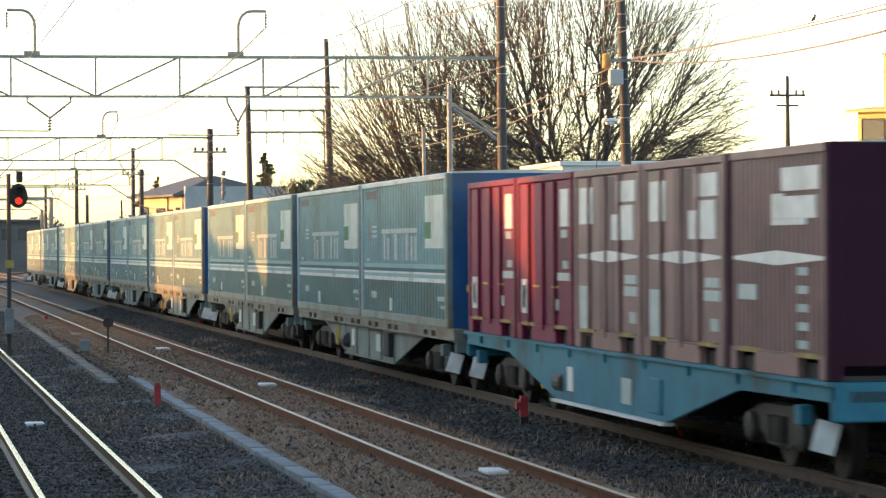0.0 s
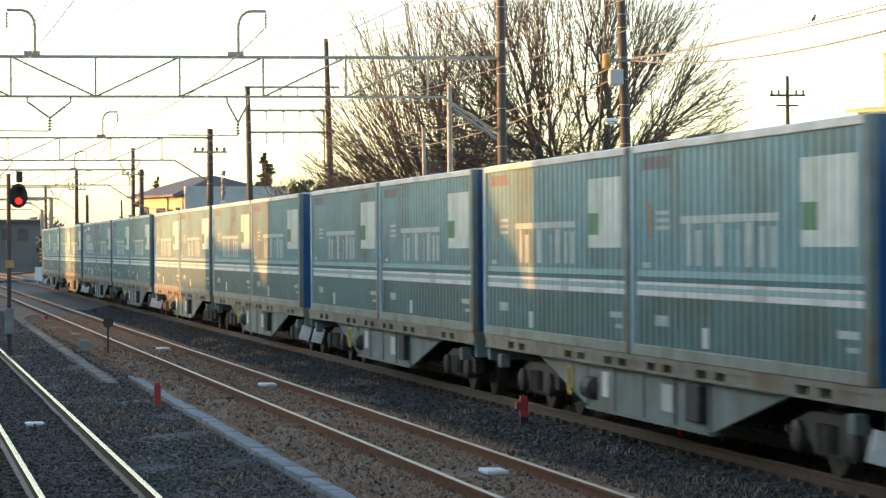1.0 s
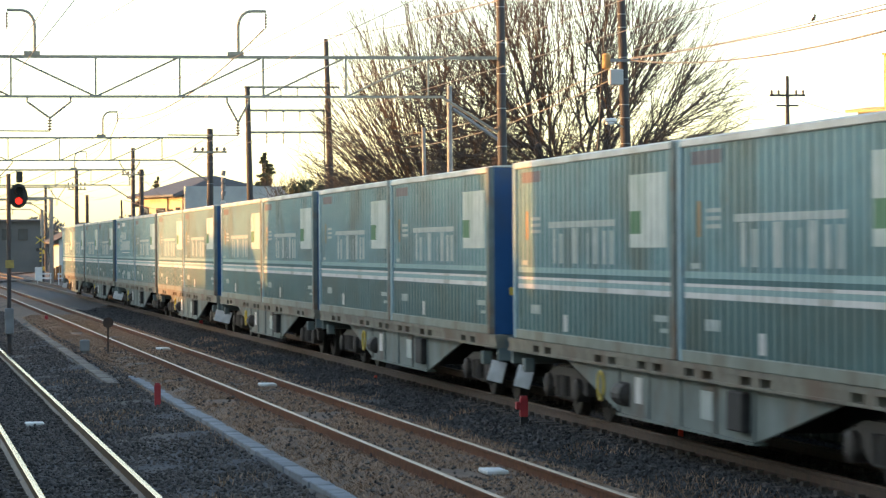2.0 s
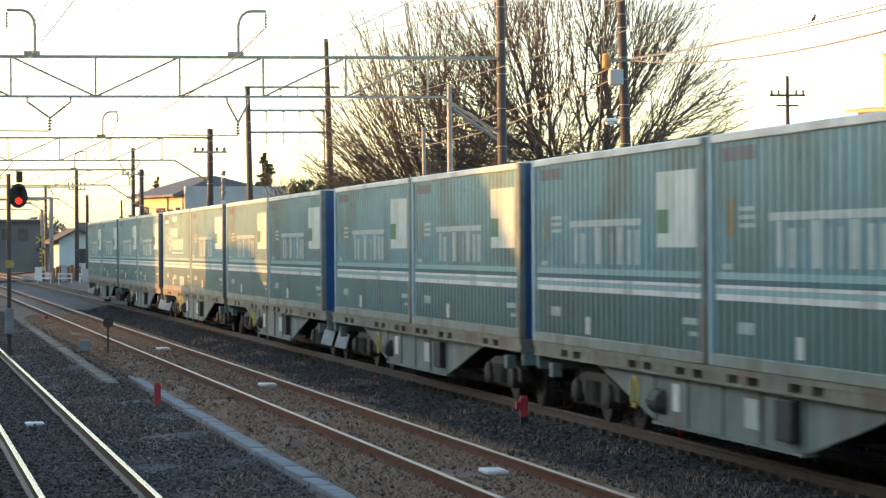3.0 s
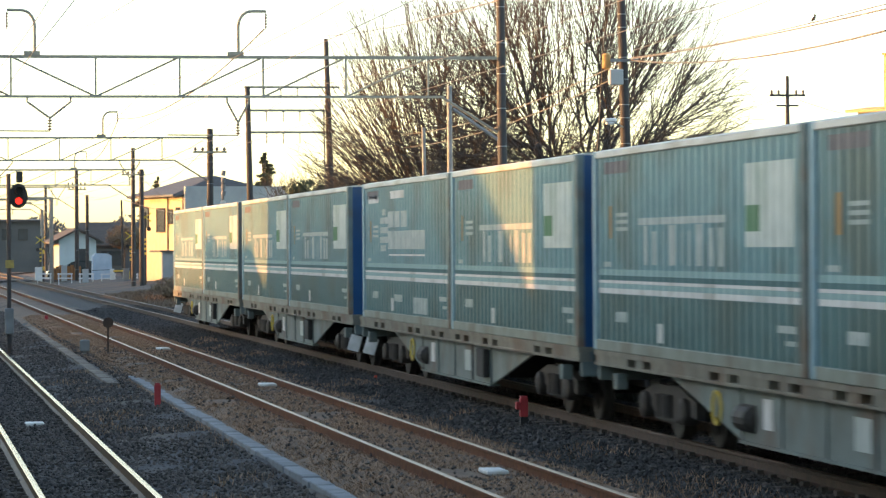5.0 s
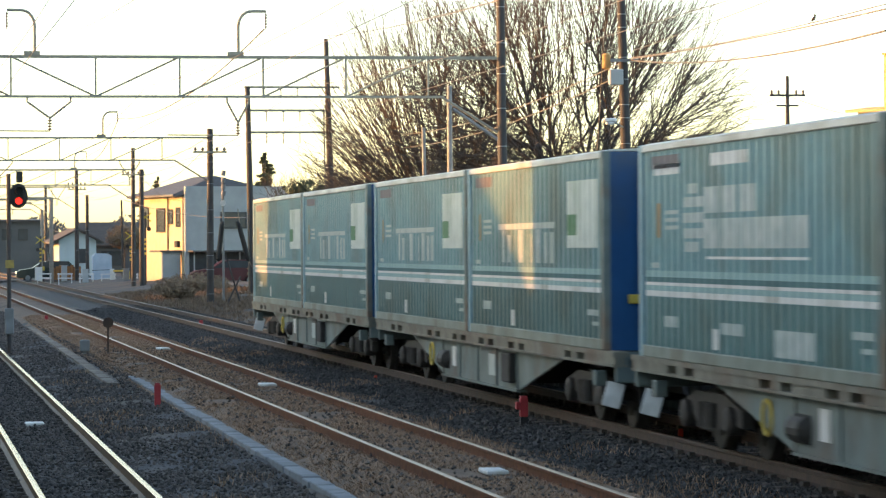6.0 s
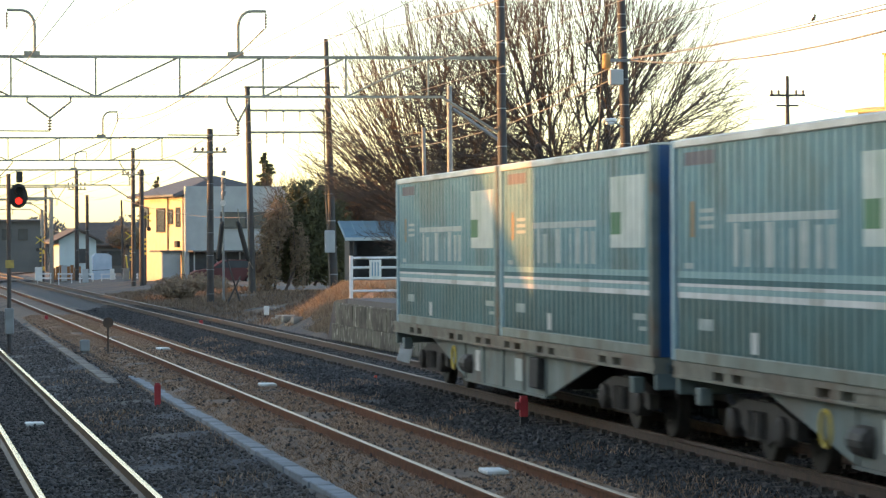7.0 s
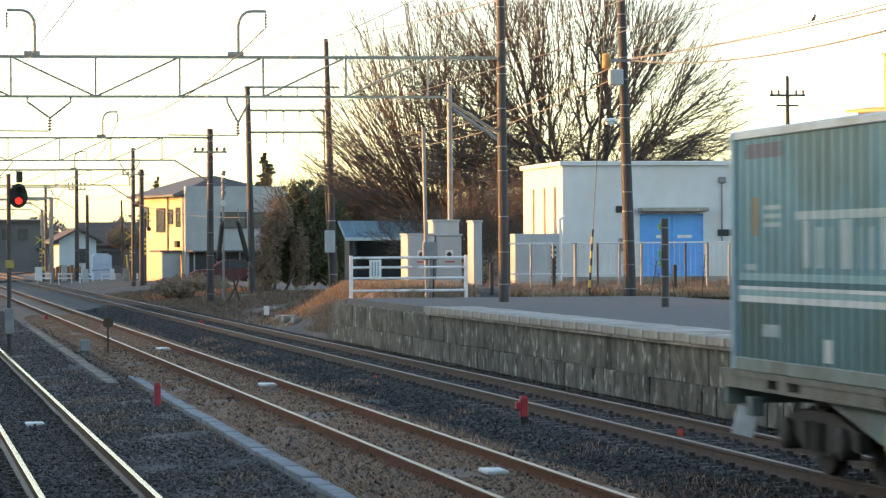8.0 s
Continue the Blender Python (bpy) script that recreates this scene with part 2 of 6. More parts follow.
def track(name, x, ztop, label, y0=12.0, y1=420.0, shine="rail_top", rust="rail_side"):
    t = thing(name, label, "railway track", (x, 0, ztop), kind="structure")
    for sx in (-0.566, 0.566):
        bm = bmesh.new()
        prism(bm, [(sx - 0.0635, -0.153), (sx + 0.0635, -0.153), (sx + 0.0635, -0.143), (sx + 0.012, -0.122), (sx + 0.009, -0.045), (sx + 0.0325, -0.035),
                   (sx + 0.0325, -0.006), (sx - 0.0325, -0.006), (sx - 0.0325, -0.035), (sx - 0.009, -0.045), (sx - 0.012, -0.122), (sx - 0.0635, -0.143)], 1, y0, y1)
        rail = part("rail", bm, M[rust], t, "rusty-sided steel rail")
        bm = bmesh.new()
        prism(bm, [(sx - 0.031, -0.0055), (sx + 0.031, -0.0055), (sx + 0.024, 0.0), (sx - 0.024, 0.0)], 1, y0, y1)
        part("running_surface", bm, M[shine], rail, "polished bright rail head")
    return t


track_left = track("track_1", XL, ZL, "railway track with bright polished rails on dark ballast", rust="rail_warm")
track_mid = track("track_2", XM, ZM, "siding track with rust-brown rails in dry grass", shine="rail_dull", rust="rail_rust")
track_far = track("track_3", XT, ZT, "railway track on dark sleepers beside the platform", shine="rail_brown")


def ballast_bed(name, x, zt, half, y0, y1, material="ballast", label="bed of dark grey crushed-stone ballast"):
    bm = bmesh.new()
    ys = [y0 + i * 0.8 for i in range(int((y1 - y0) / 0.8) + 1)]
    us = [-half - 0.55, -half, -0.85, -0.4, 0, 0.4, 0.85, half, half + 0.55]
    rows = []
    for y in ys:
        rows.append([bm.verts.new((x + u, y, zt - 0.185 - (0.16 if abs(u) > half else 0) + 0.025 * noise.noise((x + u * 2.1, y * 1.3, 7)))) for u in us])
    for A, B in zip(rows, rows[1:]):
        for i in range(len(us) - 1):
            bm.faces.new((A[i], A[i + 1], B[i + 1], B[i]))
    return tagged(part(name, bm, M[material], smooth=True), label, "ballast", kind="structure")


ballast_bed("ballast_bed_1", XL, ZL, 1.5, 12, 260)
ballast_bed("ballast_bed_3", XT, ZT, 1.5, 12, 330)
ballast_bed("ballast_bed_2", XM, ZM + 0.055, 1.05, 12, 330, "soil", "brown soil and cinder bed of the siding")


# ---------------------------------------------------------------- platform
def platform():
    p = thing("platform", "low old station platform of blackened stone with a concrete edge", "platform", (11.2, 0, 0), kind="structure")
    bm = boxes((0.13, 8.2, 10, 84.0, -0.4, 0.93))
    part("core", bm, M["asphalt"], p, "grey asphalt platform surface")
    bm = bmesh.new()
    prism(bm, [(84.0, -0.4), (88.2, -0.4), (86.6, 0.80), (86.0, 0.86), (84.0, 0.925)], 0, 0.12, 4.2)
    part("end_ramp", bm, M["ground"], p, "earth-topped end of the old platform")
    rnd = random.Random(3)
    # rough courses of blocks in a few lengths, set a little in and out
    courses = ((-0.16, 0.42), (0.26, 0.53))
    shapes = {}
    for row, (z0, h) in enumerate(courses):
        for w in (0.8, 1.2, 1.7):
            bm = boxes((0.0, 0.14, 0, w - 0.008, 0, h - 0.008), bev=0.014)
            for v in bm.verts:
                v.co += Vector((rnd.uniform(-0.010, 0.010), rnd.uniform(-0.008, 0.008), rnd.uniform(-0.008, 0.008)))
            shapes[row, w] = part("stone_block", bm, M["stone"], p)
            shapes[row, w].location = (-0.01, 84.6 - 0.9 * row - 1.3 * (w - 0.8), z0)
        y = 36.0 + 0.2 * row
        while y < 85.0 - 0.5 * row:
            w = rnd.choice((0.8, 1.2, 1.7))
            q = shapes[row, w].copy(); scene.collection.objects.link(q)
            q.location = (rnd.uniform(-0.012, 0.010), y, z0)
            y += w
    part("backing", boxes((0.09, 0.125, 30, 86.0, -0.4, 0.80)), M["stone"], p, "dark mortar behind the blocks")
    y = 24.0
    cb = boxes((-0.14, 0.24, 0, 0.995, 0.84, 0.965), bev=0.008)
    c0 = part("coping_slab", cb, M["conc"], p, "worn pale concrete coping slab")
    c0.location = (0, y, 0)
    while y < 69.0:
        y += 1.0
        c = c0.copy(); scene.collection.objects.link(c); c.location = (rnd.uniform(-0.01, 0.01), y, rnd.uniform(-0.006, 0.006))
    part("kerb_course", boxes((-0.09, 0.12, 24, 70.0, 0.79, 0.838)), M["conc"], p, "stained concrete course under the coping")
    slab = part("paving_slab", boxes((0.25, 1.05, 0, 0.996, 0.90, 0.955), bev=0.005), M["paving"], p, "worn grey paving slab")
    slab.location = (0, 24.0, 0)
    for k in range(1, 46):
        c = slab.copy(); scene.collection.objects.link(c); c.location = (rnd.uniform(-0.006, 0.006), 24.0 + k, rnd.uniform(-0.008, 0.004))
    return p


platform()


# ---------------------------------------------------------------- the goods train
Y0, V, ACC, PITCH, SHIFT = 49.5878, 22.1258, 0.0253, 20.3982, 0.246
BLOCK = 18.9884
CL = (BLOCK - 0.16) / 2          # length of a long container
FLOOR, CTOP = 1.0, 3.355


def long_container():
    c = thing("freight_container", "long teal corrugated container with pale stripes on a wagon", "freight container", group="long containers")
    H, xs = CTOP - FLOOR, 1.25
    for sx in (-1, 1):
        part("corner_post", boxes((sx * xs, sx * (xs - 0.09), 0.0, 0.17, 0.0, H), bev=0.012), M["post_grey"], c, "grey-green steel corner post")
        part("corner_post", boxes((sx * xs, sx * (xs - 0.17), CL - 0.17, CL, 0.0, H), bev=0.012), M["post_blue"], c, "pale blue steel corner post")
        part("top_rail", boxes((sx * xs, sx * (xs - 0.10), 0.17, CL - 0.17, H - 0.085, H - 0.004), bev=0.01), M["roof_grey"], c, "pale grey top rail")
        part("bottom_rail", boxes((sx * xs, sx * (xs - 0.12), 0.17, CL - 0.17, 0.0, 0.13), bev=0.01), M["bottom_rail"], c, "grey-green bottom rail")
    bm = corrugated(bmesh.new(), -xs + 0.02, 0.17, CL - 0.17, 0.13, H - 0.085, 0.30, 0.024)
    part("side_panel", bm, M["teal"], c, "teal corrugated side panel")
    bm = boxes((xs - 0.05, xs - 0.02, 0.17, CL - 0.17, 0.13, H - 0.085))
    part("side_panel", bm, M["teal"], c)
    for y0, sg in ((0.03, 1), (CL - 0.07, 1)):
        bm = boxes((-xs + (0.09 if y0 < 1 else 0.17), xs - (0.09 if y0 < 1 else 0.17), y0 - (0.02 if y0 < 1 else 0), y0 + 0.04, 0.0, H - 0.01))
        door = part("end_door", bm, M["end_blue"], c, "deep blue door end with lock rods")
        for k in range(4):
            xx = -0.8 + k * 0.53
            part("lock_rod", boxes((xx - 0.02, xx + 0.02, y0 - 0.05, y0 - 0.021, 0.1, H - 0.13)), M["end_blue"], door)
    bm = bmesh.new()
    n = 12
    prism(bm, [(-xs + 0.02, H - 0.004), (-xs + 0.12, H + 0.02), (0, H + 0.05), (xs - 0.12, H + 0.02), (xs - 0.02, H - 0.004)], 1, 0.02, CL - 0.02)
    part("roof", bm, M["roof_grey"], c, "pale sheet roof")
    Z = lambda v: H * (1 - v)
    C = lambda u0, u1, v0, v1, pr: corrugated(bmesh.new(), -xs + 0.02, u0, u1, Z(v1), Z(v0), 0.30, 0.024, pr)
    for v0, v1, m, pr in ((0.592, 0.622, "teal_light", 0.003), (0.622, 0.646, "timber_teal", 0.003), (0.646, 0.661, "white", 0.006), (0.662, 0.686, "teal_light", 0.003), (0.686, 0.712, "white", 0.006), (0.714, 0.944, "teal_low", 0.002)):
        part("stripe", C(0.18, CL - 0.18, v0, v1, pr), M[m], c, "painted stripe along the side")
    return c


def marks_wordmark(c):
    H, xs = CTOP - FLOOR, 1.25
    Z = lambda v: H * (1 - v)
    C = lambda u0, u1, v0, v1, m, pr=0.003, nm="marking", lb="": part(nm, corrugated(bmesh.new(), -xs + 0.02, u0, u1, Z(v1), Z(v0), 0.30, 0.024, pr), M[m], c, lb)
    C(0.42, 2.30, 0.135, 0.485, "panel", nm="sign_panel", lb="white painted panel")
    bm = bmesh.new()
    for a, b, v0, v1 in ((1.75, 2.2, 0.31, 0.42),):
        corrugated(bm, -xs + 0.02, a, b, Z(v1), Z(v0), 0.30, 0.024, 0.006)
    part("green_patch", bm, M["green"], c, "green painted patch")
    # a word mark, kept to plain bars under one long bar
    C(3.02, 7.05, 0.345, 0.378, "mark")
    for k, (u, w, top) in enumerate(((6.72, 0.26, 0.382), (6.25, 0.13, 0.41), (5.88, 0.13, 0.41), (5.42, 0.26, 0.382), (4.98, 0.13, 0.41), (4.60, 0.13, 0.41), (4.14, 0.26, 0.382), (3.66, 0.15, 0.40), (3.24, 0.15, 0.40))):
        C(u - w / 2, u + w / 2, top, 0.568, "mark")
    small_marks(c)


def small_marks(c):
    H, xs = CTOP - FLOOR, 1.25
    Z = lambda v: H * (1 - v)
    C = lambda u0, u1, v0, v1, m, pr=0.003, nm="marking", lb="": part(nm, corrugated(bmesh.new(), -xs + 0.02, u0, u1, Z(v1), Z(v0), 0.30, 0.024, pr), M[m], c, lb)
    C(CL - 1.9, CL - 0.55, 0.06, 0.12, "redmark", lb="faded red marking")
    C(CL - 1.0, CL - 0.75, 0.28, 0.44, "orange", lb="orange emblem")
    for k in range(3):
        C(CL - 1.85, CL - 1.25, 0.315 + 0.035 * k, 0.333 + 0.035 * k, "mark")
    C(CL - 0.95, CL - 0.45, 0.555, 0.58, "mark")
    C(CL - 1.75, CL - 1.15, 0.80, 0.85, "mark", 0.006)
    C(CL - 3.6, CL - 3.35, 0.84, 0.93, "white", 0.006)
    C(0.35, 1.05, 0.80, 0.83, "mark", 0.006)
    C(0.35, 0.75, 0.86, 0.88, "mark", 0.006)
    bm = bmesh.new()
    for z in [1.0 + 0.115 * k for k in range(9)]:
        box(bm, -0.62, -0.50, 0.001, 0.012, z, z + 0.08)
    part("marking", bm, M["mark"], c, "column of small pale marks")
    part("latch", boxes((-0.95, -0.6, -0.02, 0.02, 0.55, 0.66), bev=0.01), M["yellow"], c, "yellow door latch")


def marks_globe(c):
    H, xs = CTOP - FLOOR, 1.25
    Z = lambda v: H * (1 - v)
    C = lambda u0, u1, v0, v1, m, pr=0.003: part("marking", corrugated(bmesh.new(), -xs + 0.02, u0, u1, Z(v1), Z(v0), 0.30, 0.024, pr), M[m], c)
    for k, (w, v) in enumerate(((0.22, 0.20), (0.42, 0.26), (0.5, 0.33), (0.46, 0.40), (0.30, 0.46))):
        C(CL - 2.45 - w, CL - 2.45 + w, v, v + 0.045, "mark")
    for k in range(3):
        C(CL - 4.05 - 0.72 * k + 0.45, CL - 4.05 - 0.72 * k + 1.05, 0.22, 0.335, "mark")
    for k in range(5):
        C(CL - 4.55 - 0.85 * k + 0.95, CL - 4.55 - 0.85 * k + 1.7, 0.36, 0.49, "mark")
    C(CL - 7.0, CL - 3.1, 0.525, 0.537, "white")
    C(CL - 1.9, CL - 0.7, 0.10, 0.15, "white")
    C(CL - 4.7, CL - 3.2, 0.075, 0.13, "white")
    C(CL - 4.6, CL - 3.7, 0.81, 0.86, "mark", 0.006)
    C(CL - 7.2, CL - 5.8, 0.82, 0.93, "mark", 0.006)
    small_marks(c)


def wheelset(parent, y):
    bm = bmesh.new()
    tube(bm, [(-0.75, 0, 0), (0.75, 0, 0)], 0.075, 8)
    for sx in (-1, 1):
        tube(bm, [(sx * 0.50, 0, 0), (sx * 0.535, 0, 0), (sx * 0.54, 0, 0), (sx * 0.63, 0, 0)], [0.435, 0.435, 0.405, 0.40], 28)
        for k in range(5):
            a = k * 2 * math.pi / 5
            box(bm, sx * 0.628, sx * 0.645, 0.2 * math.cos(a) - 0.05, 0.2 * math.cos(a) + 0.05, 0.2 * math.sin(a) - 0.05, 0.2 * math.sin(a) + 0.05)
    w = part("wheelset", bm, M["iron"], parent, "grey iron wheels on an axle")
    w.location = (0, y, 0.405)
    return w


WHEELS = []


def wagon(paint, sill, label, plates):
    """A flat container wagon, its origin at rail height under its middle. plates: at which ends (-1 near, 1 far) it has white end plates."""
    w = thing("flat_wagon", label, "flat wagon", group="goods train")
    half = 9.72
    for sx in (-1, 1):
        X = lambda a, b: (sx * a, sx * b)
        blue = paint == M["belly_blue"]
        if blue:
            bm = bmesh.new()
            prism(bm, [(-half, 0.985), (-half, 0.80), (-6.3, 0.78), (-3.1, 0.29), (3.1, 0.29), (6.3, 0.78), (half, 0.80), (half, 0.985)], 0, sx * 1.16, sx * 1.20)
            part("side_girder", bm, paint, w, "deep blue fish-belly side girder")
            part("girder_flange", boxes((sx * 1.10, sx * 1.25, -3.1, 3.1, 0.25, 0.285)), M["white"], w, "pale lower flange")
            for k in range(-4, 5):
                part("stiffener", boxes((sx * 1.20, sx * 1.235, k * 2.1 - 0.03, k * 2.1 + 0.03, 0.84, 0.98)), paint, w)
            part("top_flange", boxes((sx * 1.10, sx * 1.24, -half, half, 0.945, 0.984)), paint, w)
            continue
        bm = bmesh.new()
        box(bm, *X(1.06, 1.24), -half, half, 0.925, 0.985)
        box(bm, *X(1.06, 1.24), -half, half, 0.805, 0.835)
        holes = [s * (0.75 + 0.78 * k) for s in (-1, 1) for k in (0, 1, 3, 4, 8, 9)]
        holes = sorted(holes)
        a = -half
        for h in holes:
            box(bm, *X(1.10, 1.225), a, h - 0.2, 0.835, 0.925)
            a = h + 0.2
        box(bm, *X(1.10, 1.225), a, half, 0.835, 0.925)
        part("side_sill", bm, sill, w, "weathered side sill with pockets")
        bm = bmesh.new()
        prism(bm, [(-6.3, 0.80), (-3.15, 0.27), (3.15, 0.27), (6.3, 0.80)], 0, sx * 1.10, sx * 1.13)
        box(bm, *X(1.02, 1.16), -3.15, 3.15, 0.24, 0.27)
        for k in range(-2, 3):
            box(bm, *X(1.13, 1.15), k * 1.55 - 0.02, k * 1.55 + 0.02, 0.272, 0.80)
        part("belly_girder", bm, paint, w, "fish-belly side girder")
    part("deck", boxes((-1.05, 1.05, -half, half, 0.80, 0.90)), M["dark"], w, "dark wagon deck")
    part("centre_beam", boxes((-0.25, 0.25, -half, half, 0.45, 0.80), (-0.9, 0.9, -3.2, 3.2, 0.36, 0.80)), M["dark"], w)
    for sy in (-1, 1):
        part("end_beam", boxes((-1.2, 1.2, sy * half, sy * (half - 0.12), 0.62, 0.98), bev=0.015), paint, w)
        bm = boxes((-0.09, 0.09, sy * half, sy * (half + 0.42), 0.72, 0.90), (-0.17, 0.17, sy * (half + 0.28), sy * (half + 0.50), 0.66, 0.96), bev=0.02)
        part("coupler", bm, M["iron"], w, "dusty iron coupler")
        part("hose", tube(bmesh.new(), [(-0.4, sy * half, 0.7), (-0.42, sy * (half + 0.2), 0.5), (-0.3, sy * (half + 0.35), 0.38), (-0.15, sy * (half + 0.42), 0.55)], 0.03, 6), M["dark"], w, "black brake hose")
        b = part("bogie", boxes((-0.95, 0.95, sy * 7.05 - 0.18, sy * 7.05 + 0.18, 0.42, 0.70), bev=0.02), M["dark"], w, "dark two-axle bogie")
        for sx in (-1, 1):
            bm = bmesh.new()
            prism(bm, [(-1.35, 0.34), (-1.35, 0.52), (-0.6, 0.66), (0.6, 0.66), (1.35, 0.52), (1.35, 0.34), (0.75, 0.40), (0.45, 0.26), (-0.45, 0.26), (-0.75, 0.40)], 0, sx * 0.86, sx * 0.98)
            f = part("bogie_frame", bm, M["iron"], b, "dusty cast bogie side frame")
            f.location = (0, sy * 7.05, 0)
            for dy in (-0.95, 0.95):
                bx = part("axle_box", tube(bmesh.new(), [(sx * 0.86, 0, 0), (sx * 1.04, 0, 0), (sx * 1.07, 0, 0)], [0.15, 0.15, 0.09], 14), M["iron"], b)
                bx.location = (0, sy * 7.05 + dy, 0.405)
            for k in (-0.16, 0.16):
                part("spring", tube(bmesh.new(), [(sx * 1.0, sy * 7.05 + k, 0.30), (sx * 1.0, sy * 7.05 + k, 0.56)], 0.085, 10), M["iron"], b)
        for dy in (-0.95, 0.95):
            WHEELS.append(wheelset(b, sy * 7.05 + dy))
        for sx in (-1, 1):
            part("stake_bracket", boxes((sx * 1.1, sx * 1.235, sy * 8.6 - 0.1, sy * 8.6 + 0.1, 0.55, 0.735), bev=0.01), M["belly"] if paint != M["belly_blue"] else paint, w)
    for sy in plates:
        for sx in (-1, 1):
            bm = boxes((-0.11, 0.11, -0.015, 0.015, -0.15, 0.15), bev=0.006)
            q = part("end_plate", bm, M["white"], w, "white-painted end plate")
            q.matrix_basis = pose(sx * 1.12, sy * (half - 0.55), 0.46, -14, 14 * -sx, -20 * -sx)
    for y0, wd, h0, h1, m in ((-1.4, 0.50, 0.40, 0.70, "mark"), (1.9, 0.34, 0.42, 0.72, "white")):
        xd = -1.205 if paint == M["belly_blue"] else -1.135
        part("data_plate", boxes((xd - 0.007, xd + 0.003, y0, y0 + wd, h0, h1)), M[m], w, "pale data board")
    part("brake_box", boxes((-1.23, -1.13, -2.95, -2.35, 0.36, 0.76), bev=0.015), paint if paint == M["belly_blue"] else M["dark"], w, "brake box")
    part("air_tank", tube(bmesh.new(), [(-1.12, 2.55, 0.50), (-1.12, 2.60, 0.50), (-1.12, 3.05, 0.50), (-1.12, 3.1, 0.50)], [0.05, 0.14, 0.14, 0.05], 14), M["iron"], w)
    part("hand_wheel", tube(bmesh.new(), [(-1.17, 4.0 + 0.17 * math.cos(a * math.pi / 8), 0.55 + 0.17 * math.sin(a * math.pi / 8)) for a in range(17)], 0.018, 6), M["yellow"], w, "yellow brake hand wheel")
    return w


